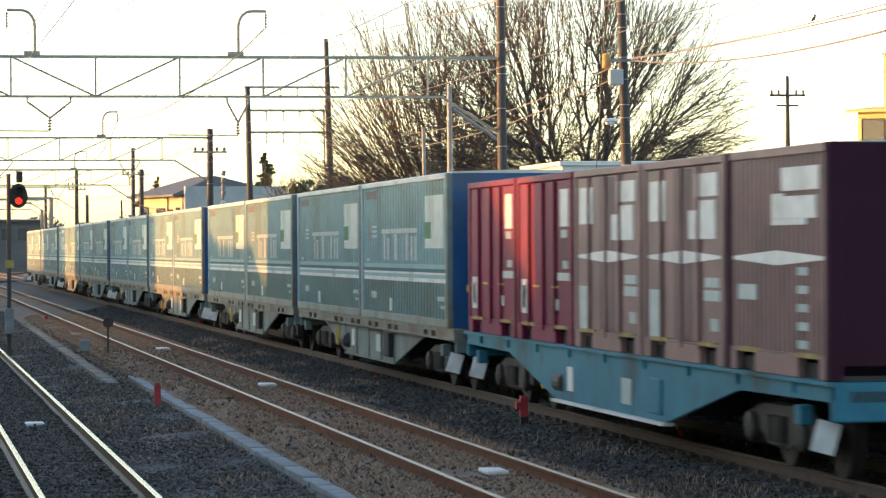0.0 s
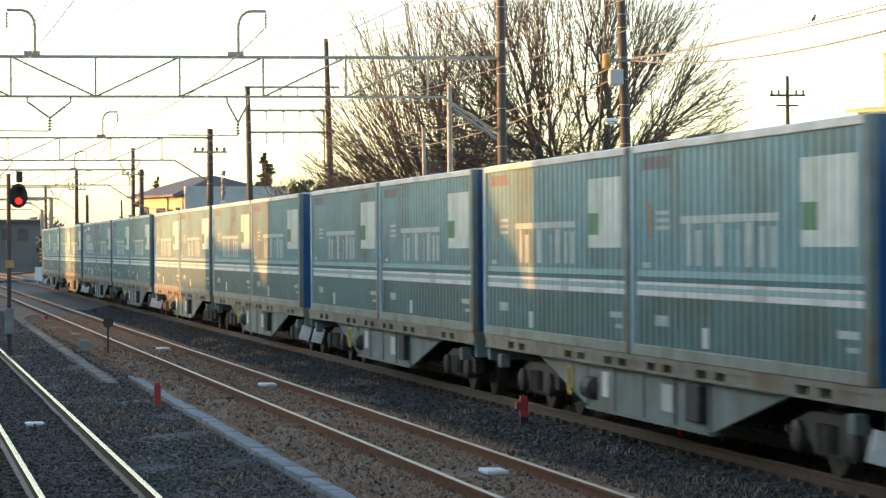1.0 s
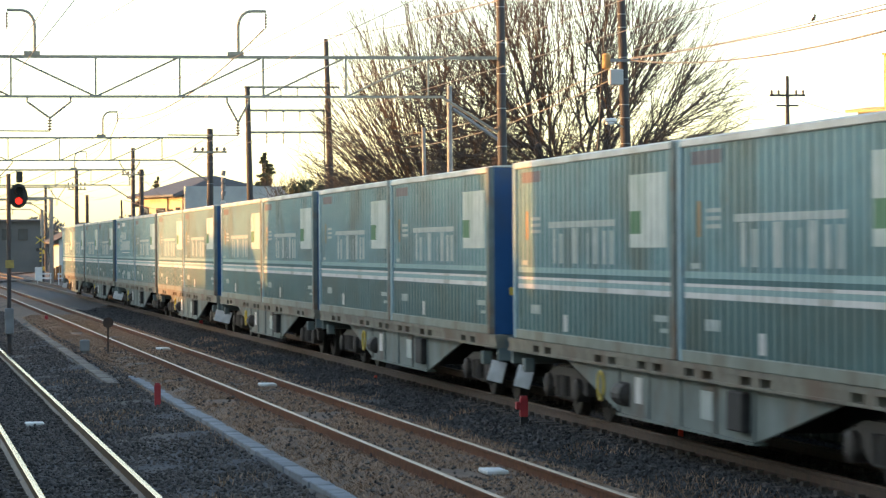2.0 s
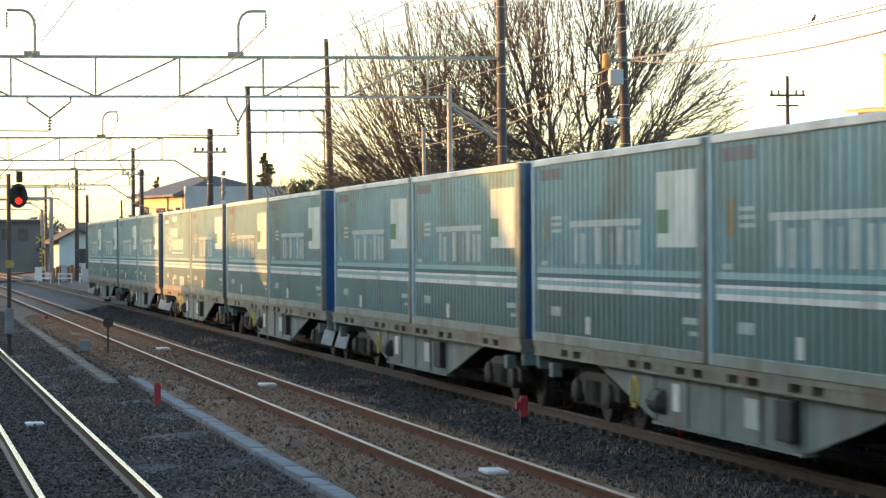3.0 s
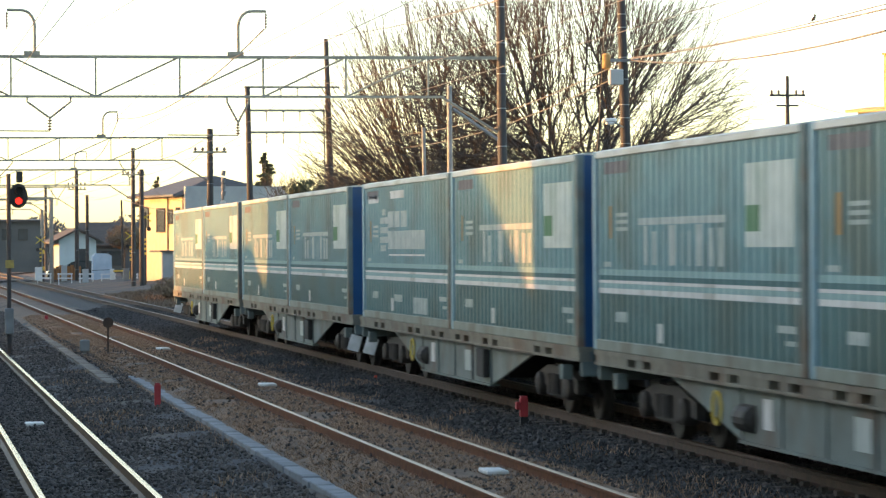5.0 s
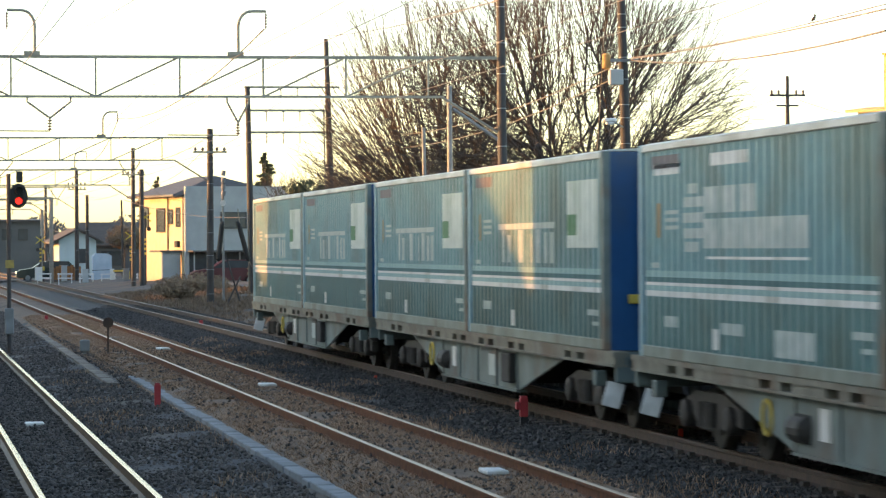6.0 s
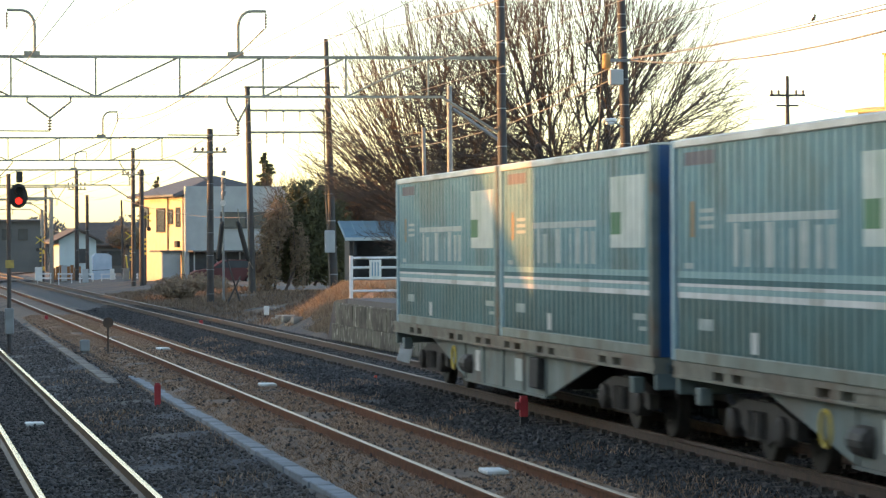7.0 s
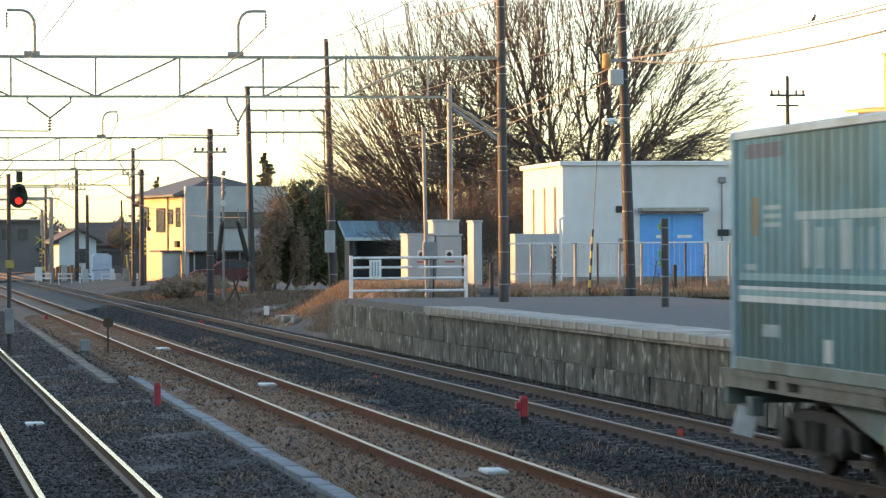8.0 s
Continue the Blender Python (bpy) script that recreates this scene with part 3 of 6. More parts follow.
def short_container(paint, end, label, ribbed, style):
    c = thing("freight_container", label, "freight container", group="short containers")
    L, H, xs = 3.70, 2.16, 1.225
    for sx in (-1, 1):
        for y in (0.0, L - 0.13):
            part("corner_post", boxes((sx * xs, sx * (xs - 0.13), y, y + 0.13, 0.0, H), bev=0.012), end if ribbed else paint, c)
        part("top_rail", boxes((sx * xs, sx * (xs - 0.09), 0.13, L - 0.13, H - 0.09, H - 0.003), bev=0.01), paint, c)
        for a, b in ((0.13, 0.34), (1.06, L - 1.06), (L - 0.34, L - 0.13)):
            part("bottom_rail", boxes((sx * xs, sx * (xs - 0.09), a, b, 0.0, 0.198), bev=0.008), paint, c)
        part("sill_strip", boxes((sx * xs, sx * (xs - 0.09), 0.13, L - 0.13, 0.20, 0.222)), paint, c)
        if ribbed and sx < 0:
            part("side_panel", corrugated(bmesh.new(), -xs + 0.015, 0.13, L - 0.13, 0.22, H - 0.09, 0.17, 0.025), paint, c)
        else:
            n = 4
            for k in range(n):
                a = 0.13 + (L - 0.26) * k / n
                b = 0.13 + (L - 0.26) * (k + 1) / n
                part("door_leaf", boxes((sx * (xs - 0.02), sx * (xs - 0.05), a + 0.008, b - 0.008, 0.222, H - 0.092), bev=0.012), paint, c)
            if style == "brown":
                part("lock_panel", boxes((sx * (xs - 0.03), sx * (xs - 0.0125), 1.45, 2.25, 0.24, H - 0.12), bev=0.004), M["brown_dark"], c, "darker brown band between the doors")
            for k in (1, 2, 3):
                a = 0.13 + (L - 0.26) * k / n + (0.09 if k != 2 else 0)
                part("lock_rod", tube(bmesh.new(), [(sx * (xs + 0.0), a, 0.15), (sx * (xs + 0.0), a, H - 0.1)], 0.022, 6), paint, c)
        for y in (0.25, L - 1.25):
            part("foot_guard", boxes((sx * (xs + 0.008), sx * (xs - 0.05), y + 0.08, y + 0.84, 0.19, 0.235)), M["guard"], c, "worn yellow fork-pocket edge")
    part("base", boxes((-xs + 0.1, xs - 0.1, 0.02, L - 0.02, 0.0, 0.14)), M["dark"], c)
    for y in (0.02, L - 0.06):
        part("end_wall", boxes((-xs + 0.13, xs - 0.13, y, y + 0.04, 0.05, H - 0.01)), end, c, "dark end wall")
    bm = bmesh.new()
    prism(bm, [(-xs + 0.02, H - 0.003), (0, H + 0.04), (xs - 0.02, H - 0.003)], 1, 0.02, L - 0.02)
    part("roof", bm, M["roof_grey"] if ribbed else paint, c)
    x = -xs + (0.012 if not ribbed else 0.012)
    P = lambda y0, y1, z0, z1, m: part("marking", boxes((x - 0.004, x + 0.012, y0, y1, z0, z1)), M[m], c)
    if style == "red":
        P(0.25, 0.75, 1.48, 1.95, "white"); P(0.35, 0.7, 1.34, 1.44, "mark")
        P(0.2, 0.95, 0.80, 0.90, "mark"); P(0.3, 0.6, 0.95, 1.05, "mark"); P(0.9, 1.2, 0.42, 0.56, "mark")
        P(3.05, 3.40, 0.35, 0.80, "white"); P(3.12, 3.32, 0.42, 0.72, "green")
        for y in (0.95, 2.2):
            P(y, y + 0.35, 0.70, 0.73, "yellow")
    else:
        big = style == "ribbed"
        bm = bmesh.new()
        y0, y1, zm = 0.2, L - 0.2, 1.11
        prism(bm, [(y0, zm - 0.015), ((y0 + y1) / 2, zm - 0.072), (y1, zm - 0.015), (y1, zm + 0.015), ((y0 + y1) / 2, zm + 0.072), (y0, zm + 0.015)], 0, x - 0.004, x + 0.012)
        part("marking", bm, M["white"], c, "long white painted diamond stripe")
        if big:
            P(0.35, 1.65, 1.74, 1.96, "white"); P(0.45, 1.55, 1.48, 1.69, "white"); P(0.8, 2.0, 1.42, 1.478, "white"); P(1.56, 2.0, 1.481, 1.72, "white")
            P(2.6, 3.3, 0.70, 0.85, "mark")
            for k in range(5): P(0.75, 1.1, 0.27 + 0.17 * k, 0.345 + 0.17 * k, "mark")
        else:
            P(2.6, 3.4, 1.50, 1.94, "white"); P(0.3, 1.25, 1.74, 1.98, "white"); P(0.4, 1.2, 1.30, 1.70, "white"); P(1.21, 1.55, 1.30, 1.6, "white")
            P(0.25, 0.85, 0.80, 0.90, "mark"); P(0.2, 0.9, 0.66, 0.77, "mark"); P(2.9, 3.4, 0.2, 0.75, "mark"); P(0.3, 0.6, 0.35, 0.48, "mark")
    bm = bmesh.new()
    for k in range(7):
        z = 1.0 + 0.14 * k
        box(bm, -0.15, 0.10, 0.012, 0.022, z, z + 0.09)
    part("marking", bm, M["mark"], c, "column of pale marks")
    return c


MOVERS = []                    # (thing, its y at the start, its height)


def train():
    proto = long_container(); marks_wordmark(proto)
    globe = long_container(); marks_globe(globe)
    used = False
    for j in range(8):
        yc = Y0 + BLOCK / 2 + PITCH * j
        w = wagon(M["belly"], M["rail_low"], "weathered grey-green flat wagon carrying two teal containers", (-1,) if j % 2 == 0 else (1,))
        MOVERS.append((w, yc, 0.0))
        near = yc - BLOCK / 2 + (SHIFT if j % 2 == 0 else -SHIFT)
        for k in range(2):
            if (j, k) == (0, 0): c = proto
            elif (j, k) == (5, 1): c = globe
            else: c = copy_thing(proto, pose(0, 0, 0))
            MOVERS.append((c, near + k * (CL + 0.16), FLOOR - 0.014))
    yc = Y0 + BLOCK / 2 - PITCH
    w = wagon(M["belly_blue"], M["belly_blue"], "blue flat wagon carrying maroon and brown containers", (-1, 1))
    MOVERS.append((w, yc, 0.0))
    far = Y0 + SHIFT - 1.75
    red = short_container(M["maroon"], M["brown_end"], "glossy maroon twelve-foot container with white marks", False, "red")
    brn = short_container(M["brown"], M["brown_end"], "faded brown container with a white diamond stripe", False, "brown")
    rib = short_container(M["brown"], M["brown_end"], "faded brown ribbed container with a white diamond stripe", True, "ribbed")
    for k, c in enumerate((red, copy_thing(red, pose(0, 0, 0)), brn, copy_thing(brn, pose(0, 0, 0)), rib)):
        MOVERS.append((c, far - 3.70 - 3.84 * k, FLOOR - 0.014))


train()

# ---------------------------------------------------------------- more materials
M.update(
    # The evening sun's yellow is mixed into this cream.
    house_wall=mat("cream_wall_with_sun_warmth", (0.60, 0.50, 0.33), (0.52, 0.43, 0.28), 2, 0.85, bump=0.08),
    # Cream render, with the low sun's strong yellow put into its colour.
    sunlit_wall=mat("cream_render_with_sun_yellow", (0.66, 0.52, 0.22), (0.58, 0.45, 0.18), 1.5, 0.85, bump=0.06),
    maroon_dark=mat("dark_red_car_paint", (0.07, 0.012, 0.018), None, 2, 0.3),
    # Cooler and darker than the side: the front's shade is in the colour.
    house_front=mat("house_front_with_shade_grey", (0.33, 0.35, 0.355), (0.28, 0.30, 0.305), 1.5, 0.85, bump=0.08, c3=(0.36, 0.38, 0.38), s3=0.5, amount=0.3),
    tile=mat("dark_roof_tile", (0.09, 0.085, 0.085), (0.06, 0.058, 0.058), 5, 0.6, bump=0.3),
    tin_blue=mat("blue_tin_roof", (0.13, 0.27, 0.37), (0.10, 0.21, 0.30), 2, 0.5, c3=(0.20, 0.18, 0.15), s3=0.7, amount=0.3),
    timber=mat("dark_timber", (0.045, 0.05, 0.055), (0.03, 0.032, 0.035), 3, 0.85),
    glass=mat("dark_window_glass", (0.05, 0.06, 0.07), (0.04, 0.05, 0.055), 2, 0.2, spec=0.35),
    cabinet=mat("light_grey_cabinet", (0.37, 0.40, 0.42), (0.31, 0.34, 0.36), 2, 0.6, c3=(0.34, 0.33, 0.30), s3=1.2, amount=0.3),
    galv=mat("white_painted_tube", (0.66, 0.67, 0.69), (0.55, 0.56, 0.58), 4, 0.5, c3=(0.36, 0.30, 0.24), s3=2.0, amount=0.2),
    evergreen=mat("evergreen_leaf", (0.12, 0.12, 0.05), (0.07, 0.07, 0.03), 3, 0.8, rand=0.3),
    brush=mat("dry_bush_twig", (0.25, 0.18, 0.115), (0.14, 0.10, 0.065), 4, 0.9),
    far_wood=mat("far_wood", (0.11, 0.115, 0.12), (0.075, 0.08, 0.085), 0.4, 0.95),
    pale_house=mat("pale_blue_house", (0.46, 0.54, 0.56), (0.40, 0.47, 0.49), 1, 0.85),
    rust_roof=mat("brown_roof", (0.085, 0.07, 0.062), (0.06, 0.05, 0.045), 2, 0.8),
    tarp=mat("pale_blue_sheet", (0.38, 0.48, 0.60), (0.30, 0.40, 0.52), 2, 0.6),
    rust_fence=mat("rusty_fence", (0.30, 0.14, 0.05), (0.20, 0.09, 0.035), 3, 0.85),
    insulator=mat("brown_insulator", (0.20, 0.15, 0.12), None, 4, 0.3),
    black=mat("black_sign_board", (0.012, 0.012, 0.013), None, 3, 0.6),
    car_paint=mat("dark_car_paint", (0.035, 0.05, 0.05), None, 2, 0.2, 0.3),
    tyre=mat("black_rubber", (0.02, 0.02, 0.02), None, 3, 0.9),
    concrete_pole=mat("concrete_pole", (0.30, 0.28, 0.25), (0.23, 0.215, 0.19), 3, 0.9, bump=0.1),
    lamp_red=glow("red_signal_lamp", (1.0, 0.025, 0.015), 0.55),
    lamp_warm=glow("warm_lamp", (1.0, 0.80, 0.45), 0.6),
)


# ---------------------------------------------------------------- unseen houses and wall, added to shade the tracks in patches
def shade_house(y0, y1, eave, ridge, hip0, hip1, x1=-9.0, x0=-16.0, label="unseen plain house added to block the low sun"):
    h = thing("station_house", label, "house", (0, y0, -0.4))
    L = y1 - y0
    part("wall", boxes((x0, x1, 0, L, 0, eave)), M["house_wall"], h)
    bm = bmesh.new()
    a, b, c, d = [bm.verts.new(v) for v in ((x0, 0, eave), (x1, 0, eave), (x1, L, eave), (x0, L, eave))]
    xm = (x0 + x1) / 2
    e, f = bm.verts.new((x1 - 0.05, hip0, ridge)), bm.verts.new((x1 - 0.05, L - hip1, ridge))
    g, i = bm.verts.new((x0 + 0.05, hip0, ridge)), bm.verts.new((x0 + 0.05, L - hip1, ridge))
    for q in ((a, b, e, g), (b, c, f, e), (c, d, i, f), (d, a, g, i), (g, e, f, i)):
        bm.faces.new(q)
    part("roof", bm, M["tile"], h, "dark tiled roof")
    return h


# Gaps and roof heights are set by the light patches wanted on the train.
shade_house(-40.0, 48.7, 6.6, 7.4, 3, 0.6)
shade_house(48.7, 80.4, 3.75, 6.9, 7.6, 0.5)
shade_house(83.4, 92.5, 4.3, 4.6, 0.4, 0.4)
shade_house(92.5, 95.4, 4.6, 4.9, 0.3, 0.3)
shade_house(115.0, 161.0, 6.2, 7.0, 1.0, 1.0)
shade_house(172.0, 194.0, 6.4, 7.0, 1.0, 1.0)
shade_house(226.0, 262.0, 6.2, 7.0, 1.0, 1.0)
# Unseen wall, added; each panel's height sets how low the sun reaches.
b = thing("boundary_wall", "unseen plain concrete wall added to keep sun off the ground", "wall", (-9.4, 0, -0.4), kind="structure")
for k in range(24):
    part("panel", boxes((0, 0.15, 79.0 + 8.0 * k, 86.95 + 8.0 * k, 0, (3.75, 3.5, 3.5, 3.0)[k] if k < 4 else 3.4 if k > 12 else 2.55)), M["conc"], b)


# ---------------------------------------------------------------- overhead line gantries and poles
POLES = {}


def pole(name, label, x, y, z0, z1, r0, r1, material, lean=0.0, bands=0, seg=14):
    p = thing(name, label, name.replace("_", " "), (x, y, z0))
    POLES[round(x, 2)] = p
    part("shaft", tube(bmesh.new(), [(0, 0, -0.3), (lean * 0.5, 0, (z1 - z0) / 2), (lean, 0, z1 - z0)], [r0, (r0 + r1) / 2, r1], seg), material, p, smooth=False)
    rnd = random.Random(int(x * 100))
    for k in range(bands):
        f = (k + 0.5 + rnd.uniform(-0.25, 0.25)) / bands
        z = f * (z1 - z0)
        r = r0 + (r1 - r0) * f + 0.006
        part("band", tube(bmesh.new(), [(lean * f, 0, z), (lean * f, 0, z + 0.022)], r, seg), M["pole_grey"], p, "pale steel band")
    return p


def insulator(p, x, z, n=4, dz=0.06, r=0.05):
    bm = bmesh.new()
    tube(bm, [(x, 0, z + 0.02), (x, 0, z - n * dz - 0.02)], 0.014, 6)
    for k in range(n):
        tube(bm, [(x, 0, z - k * dz), (x, 0, z - k * dz - 0.02), (x, 0, z - k * dz - 0.045)], [0.018, r, 0.018], 8)
    return part("insulator", bm, M["insulator"], p)


def gantry(y, xa, xb, ztop, zbot, first, step, r=0.036, drops=(), hooks=(), pole_top=8.2, pole_bottom=0.95, left_bottom=-0.3):
    g = thing("overhead_line_gantry", "lattice steel gantry carrying the overhead line", "gantry", (0, y, 0), group="overhead line gantries")
    part("top_chord", boxes((xa, xb, -r, r, ztop - r, ztop + r)), M["truss"], g)
    part("bottom_chord", boxes((xa, xb - 1.4, -r * 0.8, r * 0.8, zbot - r * 0.8, zbot + r * 0.8)), M["truss"], g)
    part("chord_brace", tube(bmesh.new(), [(xb - 1.45, 0, zbot), (xb - 0.1, 0, zbot - 0.85)], 0.035, 6), M["truss"], g)
    x, k = first, 0
    while x < xb - 0.6:
        part("upright", boxes((x - 0.022, x + 0.022, -0.022, 0.022, zbot, ztop)), M["truss"], g)
        if x + step < xb - 0.3:
            a, b = ((x, ztop), (x + step, zbot)) if x < 4.4 else ((x, zbot), (x + step, ztop))
            part("diagonal", tube(bmesh.new(), [(a[0], 0, a[1]), (b[0], 0, b[1])], 0.024, 6), M["truss"], g)
        x += step; k += 1
    for x0, x1, xt, zt in drops:
        bm = bmesh.new()
        tube(bm, [(x0, 0, zbot), (x0, 0, zbot - 0.12), (xt, 0, zt + 0.04), (xt, 0, zt)], 0.025, 6)
        tube(bm, [(x1, 0, zbot), (x1, 0, zbot - 0.12), (xt + 0.01, 0, zt + 0.04)], 0.025, 6)
        part("v_hanger", bm, M["truss"], g)
        insulator(g, xt, zt, 4, 0.065, 0.065)
        part("steady_arm", tube(bmesh.new(), [(xt, 0, zt - 0.26), (xt - 1.6, 0.3, zt - 0.24)], 0.016, 6), M["truss"], g)
    for xf, xtip in hooks:
        s = 1 if xtip > xf else -1
        bm = bmesh.new()
        tube(bm, [(xf, 0, ztop), (xf, 0, ztop + 0.70)] + [(xf + s * 0.30 * (1 - math.cos(a)), 0, ztop + 0.70 + 0.36 * math.sin(a)) for a in (0.3, 0.6, 0.9, 1.2, 1.57)] + [(xtip, 0, ztop + 1.06)], 0.036, 8)
        part("hook_arm", bm, M["truss"], g, "bent pipe arm for the feeder wire")
        part("foot", boxes((xf - 0.25, xf + 0.12, -0.06, 0.06, ztop + r, ztop + r + 0.09)), M["truss"], g)
        insulator(g, xtip, ztop + 1.0, 5, 0.07, 0.035)
    return g


gantry(76.8, -3.0, 14.05, 6.62, 5.71, 0.73, 1.925, drops=((3.02, 4.01, 3.53, 5.18), (7.59, 8.09, 7.84, 5.08)), hooks=((3.2, 2.57), (7.86, 8.5)))
gantry(138.0, -3.0, 12.9, 6.80, 5.87, 0.44, 2.10, r=0.04, drops=((3.8, 4.8, 4.3, 5.2), (9.2, 10.0, 9.6, 5.1)), hooks=((8.51, 9.12),))
gantry(198.0, -3.0, 13.98, 6.9, 6.0, 1.0, 2.1, r=0.05, drops=((5.0, 6.0, 5.5, 5.2), (9.0, 10.0, 9.5, 5.1)), hooks=((10.55, 11.25),))
gantry(258.0, -3.0, 13.9, 7.0, 6.1, 1.0, 2.2, r=0.055, drops=((8.5, 9.5, 9.0, 5.2),), hooks=())
gantry(325.0, -3.0, 14.5, 7.0, 6.1, 1.0, 2.2, r=0.06)
gantry(245.0, 8.5, 11.3, 5.95, 5.6, 8.6, 1.2, r=0.09)

pole("line_pole", "dark steel line pole standing on the platform", 14.05, 76.8, 0.95, 8.4, 0.125, 0.095, M["pole"], -0.05, 9)
pole("line_pole", "tall brown steel pole with pale bands on the platform", 19.0, 85.5, 0.93, 9.3, 0.165, 0.10, M["pole_brown"], -0.22, 14)
pole("line_pole", "dark line pole carrying the second gantry", 12.9, 138, -0.3, 7.17, 0.16, 0.12, M["pole"], 0.03, 8)
pole("line_pole", "dark line pole carrying the third gantry", 13.98, 198, -0.3, 8.2, 0.15, 0.11, M["pole"], 0.0, 6)
pole("line_pole", "slim grey line pole beyond the crossing", 13.17, 245, -0.2, 8.05, 0.16, 0.13, M["pole"], 0.0, 5)
pole("line_pole", "slim dark line pole beyond the crossing", 14.05, 247, -0.2, 6.2, 0.14, 0.12, M["pole"], 0.0, 4)
pole("line_pole", "sunlit grey steel pole beside the crossing", 11.33, 245, -0.2, 6.0, 0.16, 0.15, M["concrete_pole"], 0.0, 3)
pole("line_pole", "short sunlit pole beside the crossing", 10.66, 245, -0.2, 5.1, 0.13, 0.12, M["concrete_pole"], 0.0, 2)
pole("line_pole", "leaning slim pole by the yards", 16.6, 246, 0.0, 5.8, 0.10, 0.07, M["pole"], -0.1, 2)
pole("line_pole", "far dark line pole", 14.5, 325, -0.3, 8.4, 0.17, 0.13, M["pole"])
pole("line_pole", "far dark line pole", 13.9, 258, -0.3, 8.0, 0.15, 0.12, M["pole"])
pole("utility_pole", "grey concrete pole by the crossing", 14.4, 197, -0.2, 6.9, 0.16, 0.13, M["pole_brown"])
pole("bollard_post", "short dark post with green ribbon on the platform", 15.99, 68.6, 0.93, 2.79, 0.082, 0.075, M["pole"], 0.0, 5)
pole("utility_pole", "distant brown utility pole with cross arms", 43.53, 160, -0.3, 10.55, 0.20, 0.08, M["pole"], 0.0, 3)


def h_frame():
    f = thing("feeder_pole_frame", "twin dark poles joined by feeder cross arms", "line pole", (0, 149, 0))
    part("shaft", tube(bmesh.new(), [(15.82, 0, -0.5), (15.65, 0, 9.45)], [0.17, 0.11], 14), M["pole"], f)
    part("shaft", tube(bmesh.new(), [(19.5, 0, 0.0), (19.2, 0, 11.6)], [0.20, 0.10], 14), M["pole"], f)
    for z, a, b in ((9.42, 15.5, 19.8), (8.38, 15.6, 19.2), (7.40, 15.6, 19.2)):
        part("cross_arm", boxes((a, b, -0.05, 0.05, z - 0.05, z + 0.05)), M["truss"], f)
        for k in range(3):
            insulator(f, a + 0.9 + 0.75 * k, z - 0.05, 5, 0.09, 0.06)
    part("box", boxes((19.05, 19.5, -0.45, -0.2, 2.0, 3.0), bev=0.02), M["cabinet"], f, "grey box on the pole")
    part("cable", tube(bmesh.new(), [(19.28, -0.22, 0.5), (19.1, -0.2, 5.0), (19.05, -0.2, 8.5)], 0.03, 6), M["wire"], f)
    for z in (1.0, 2.2, 3.4, 4.6, 5.8, 7.0):
        part("band", tube(bmesh.new(), [(19.5 - 0.026 * z, 0, z), (19.5 - 0.026 * z, 0, z + 0.05)], 0.215 - 0.009 * z, 12), M["pole_grey"], f)
    return f


h_frame()


def platform_poles():
    p = thing("conduit_post", "slim grey conduit post with a metal box", "post", (14.0, 88, 0.5))
    part("shaft", tube(bmesh.new(), [(0.02, 0, -0.2), (-0.06, 0, 4.9)], 0.052, 10), M["pole_grey"], p)
    part("conduit", tube(bmesh.new(), [(0.12, 0, -0.2), (0.12, 0, 1.4)], 0.03, 8), M["pole_grey"], p)
    part("conduit", tube(bmesh.new(), [(0.19, 0, -0.2), (0.19, 0, 1.4)], 0.025, 8), M["timber"], p)
    part("box", boxes((-0.12, 0.27, -0.22, -0.05, 1.38, 1.86), bev=0.015), M["pole_grey"], p, "grey metal junction box")
    q = pole("line_pole", "slim grey steel pole behind the cabinets", 16.65, 100, 1.0, 7.1, 0.085, 0.075, M["pole_grey"], 0.0, 6)
    part("arm", tube(bmesh.new(), [(0.1, 0, 5.4), (1.5, -0.4, 4.4)], 0.05, 8), M["pole_grey"], q)
    s = thing("stay_wire", "stay wire with a black and yellow guard", "stay wire", (18.0, 86, 0.93))
    part("wire", tube(bmesh.new(), [(0.0, 0, 0.0), (0.45, 0, 7.0)], 0.012, 5), M["wire"], s)
    for k in range(9):
        part("sleeve", tube(bmesh.new(), [(0.0 + 0.064 * k * 0.19, 0, 0.02 + 0.19 * k), (0.064 * (k + 1) * 0.19, 0, 0.02 + 0.19 * (k + 1))], 0.032, 8), M["yellow"] if k % 2 else M["black"], s)
    s = thing("pole_fittings", "street lamp and boxes on the platform pole", "lamp", (18.6, 85.3, 5.4))
    part("lamp_head", boxes((-0.35, 0.0, -0.12, 0.12, 0.05, 0.15), (-0.28, -0.05, -0.10, 0.10, -0.02, 0.05), bev=0.03), M["galv"], s, "pale street lamp head")
    part("lamp_arm", tube(bmesh.new(), [(-0.05, 0, 0.05), (0.2, 0.1, -0.08), (0.32, 0.2, -0.1)], 0.025, 6), M["pole_grey"], s)
    part("box", boxes((-0.18, 0.18, -0.12, 0.12, 1.02, 1.42), bev=0.02), M["cabinet"], s, "pale grey box")
    part("transformer", tube(bmesh.new(), [(-0.25, 0, 1.42), (-0.25, 0, 1.46), (-0.25, 0, 1.80), (-0.25, 0, 1.84)], [0.06, 0.11, 0.11, 0.06], 12), M["orange"], s, "orange canister")
    part("cross_arm", boxes((-0.35, 0.6, -0.04, 0.04, 1.62, 1.70)), M["pole_grey"], s)


platform_poles()


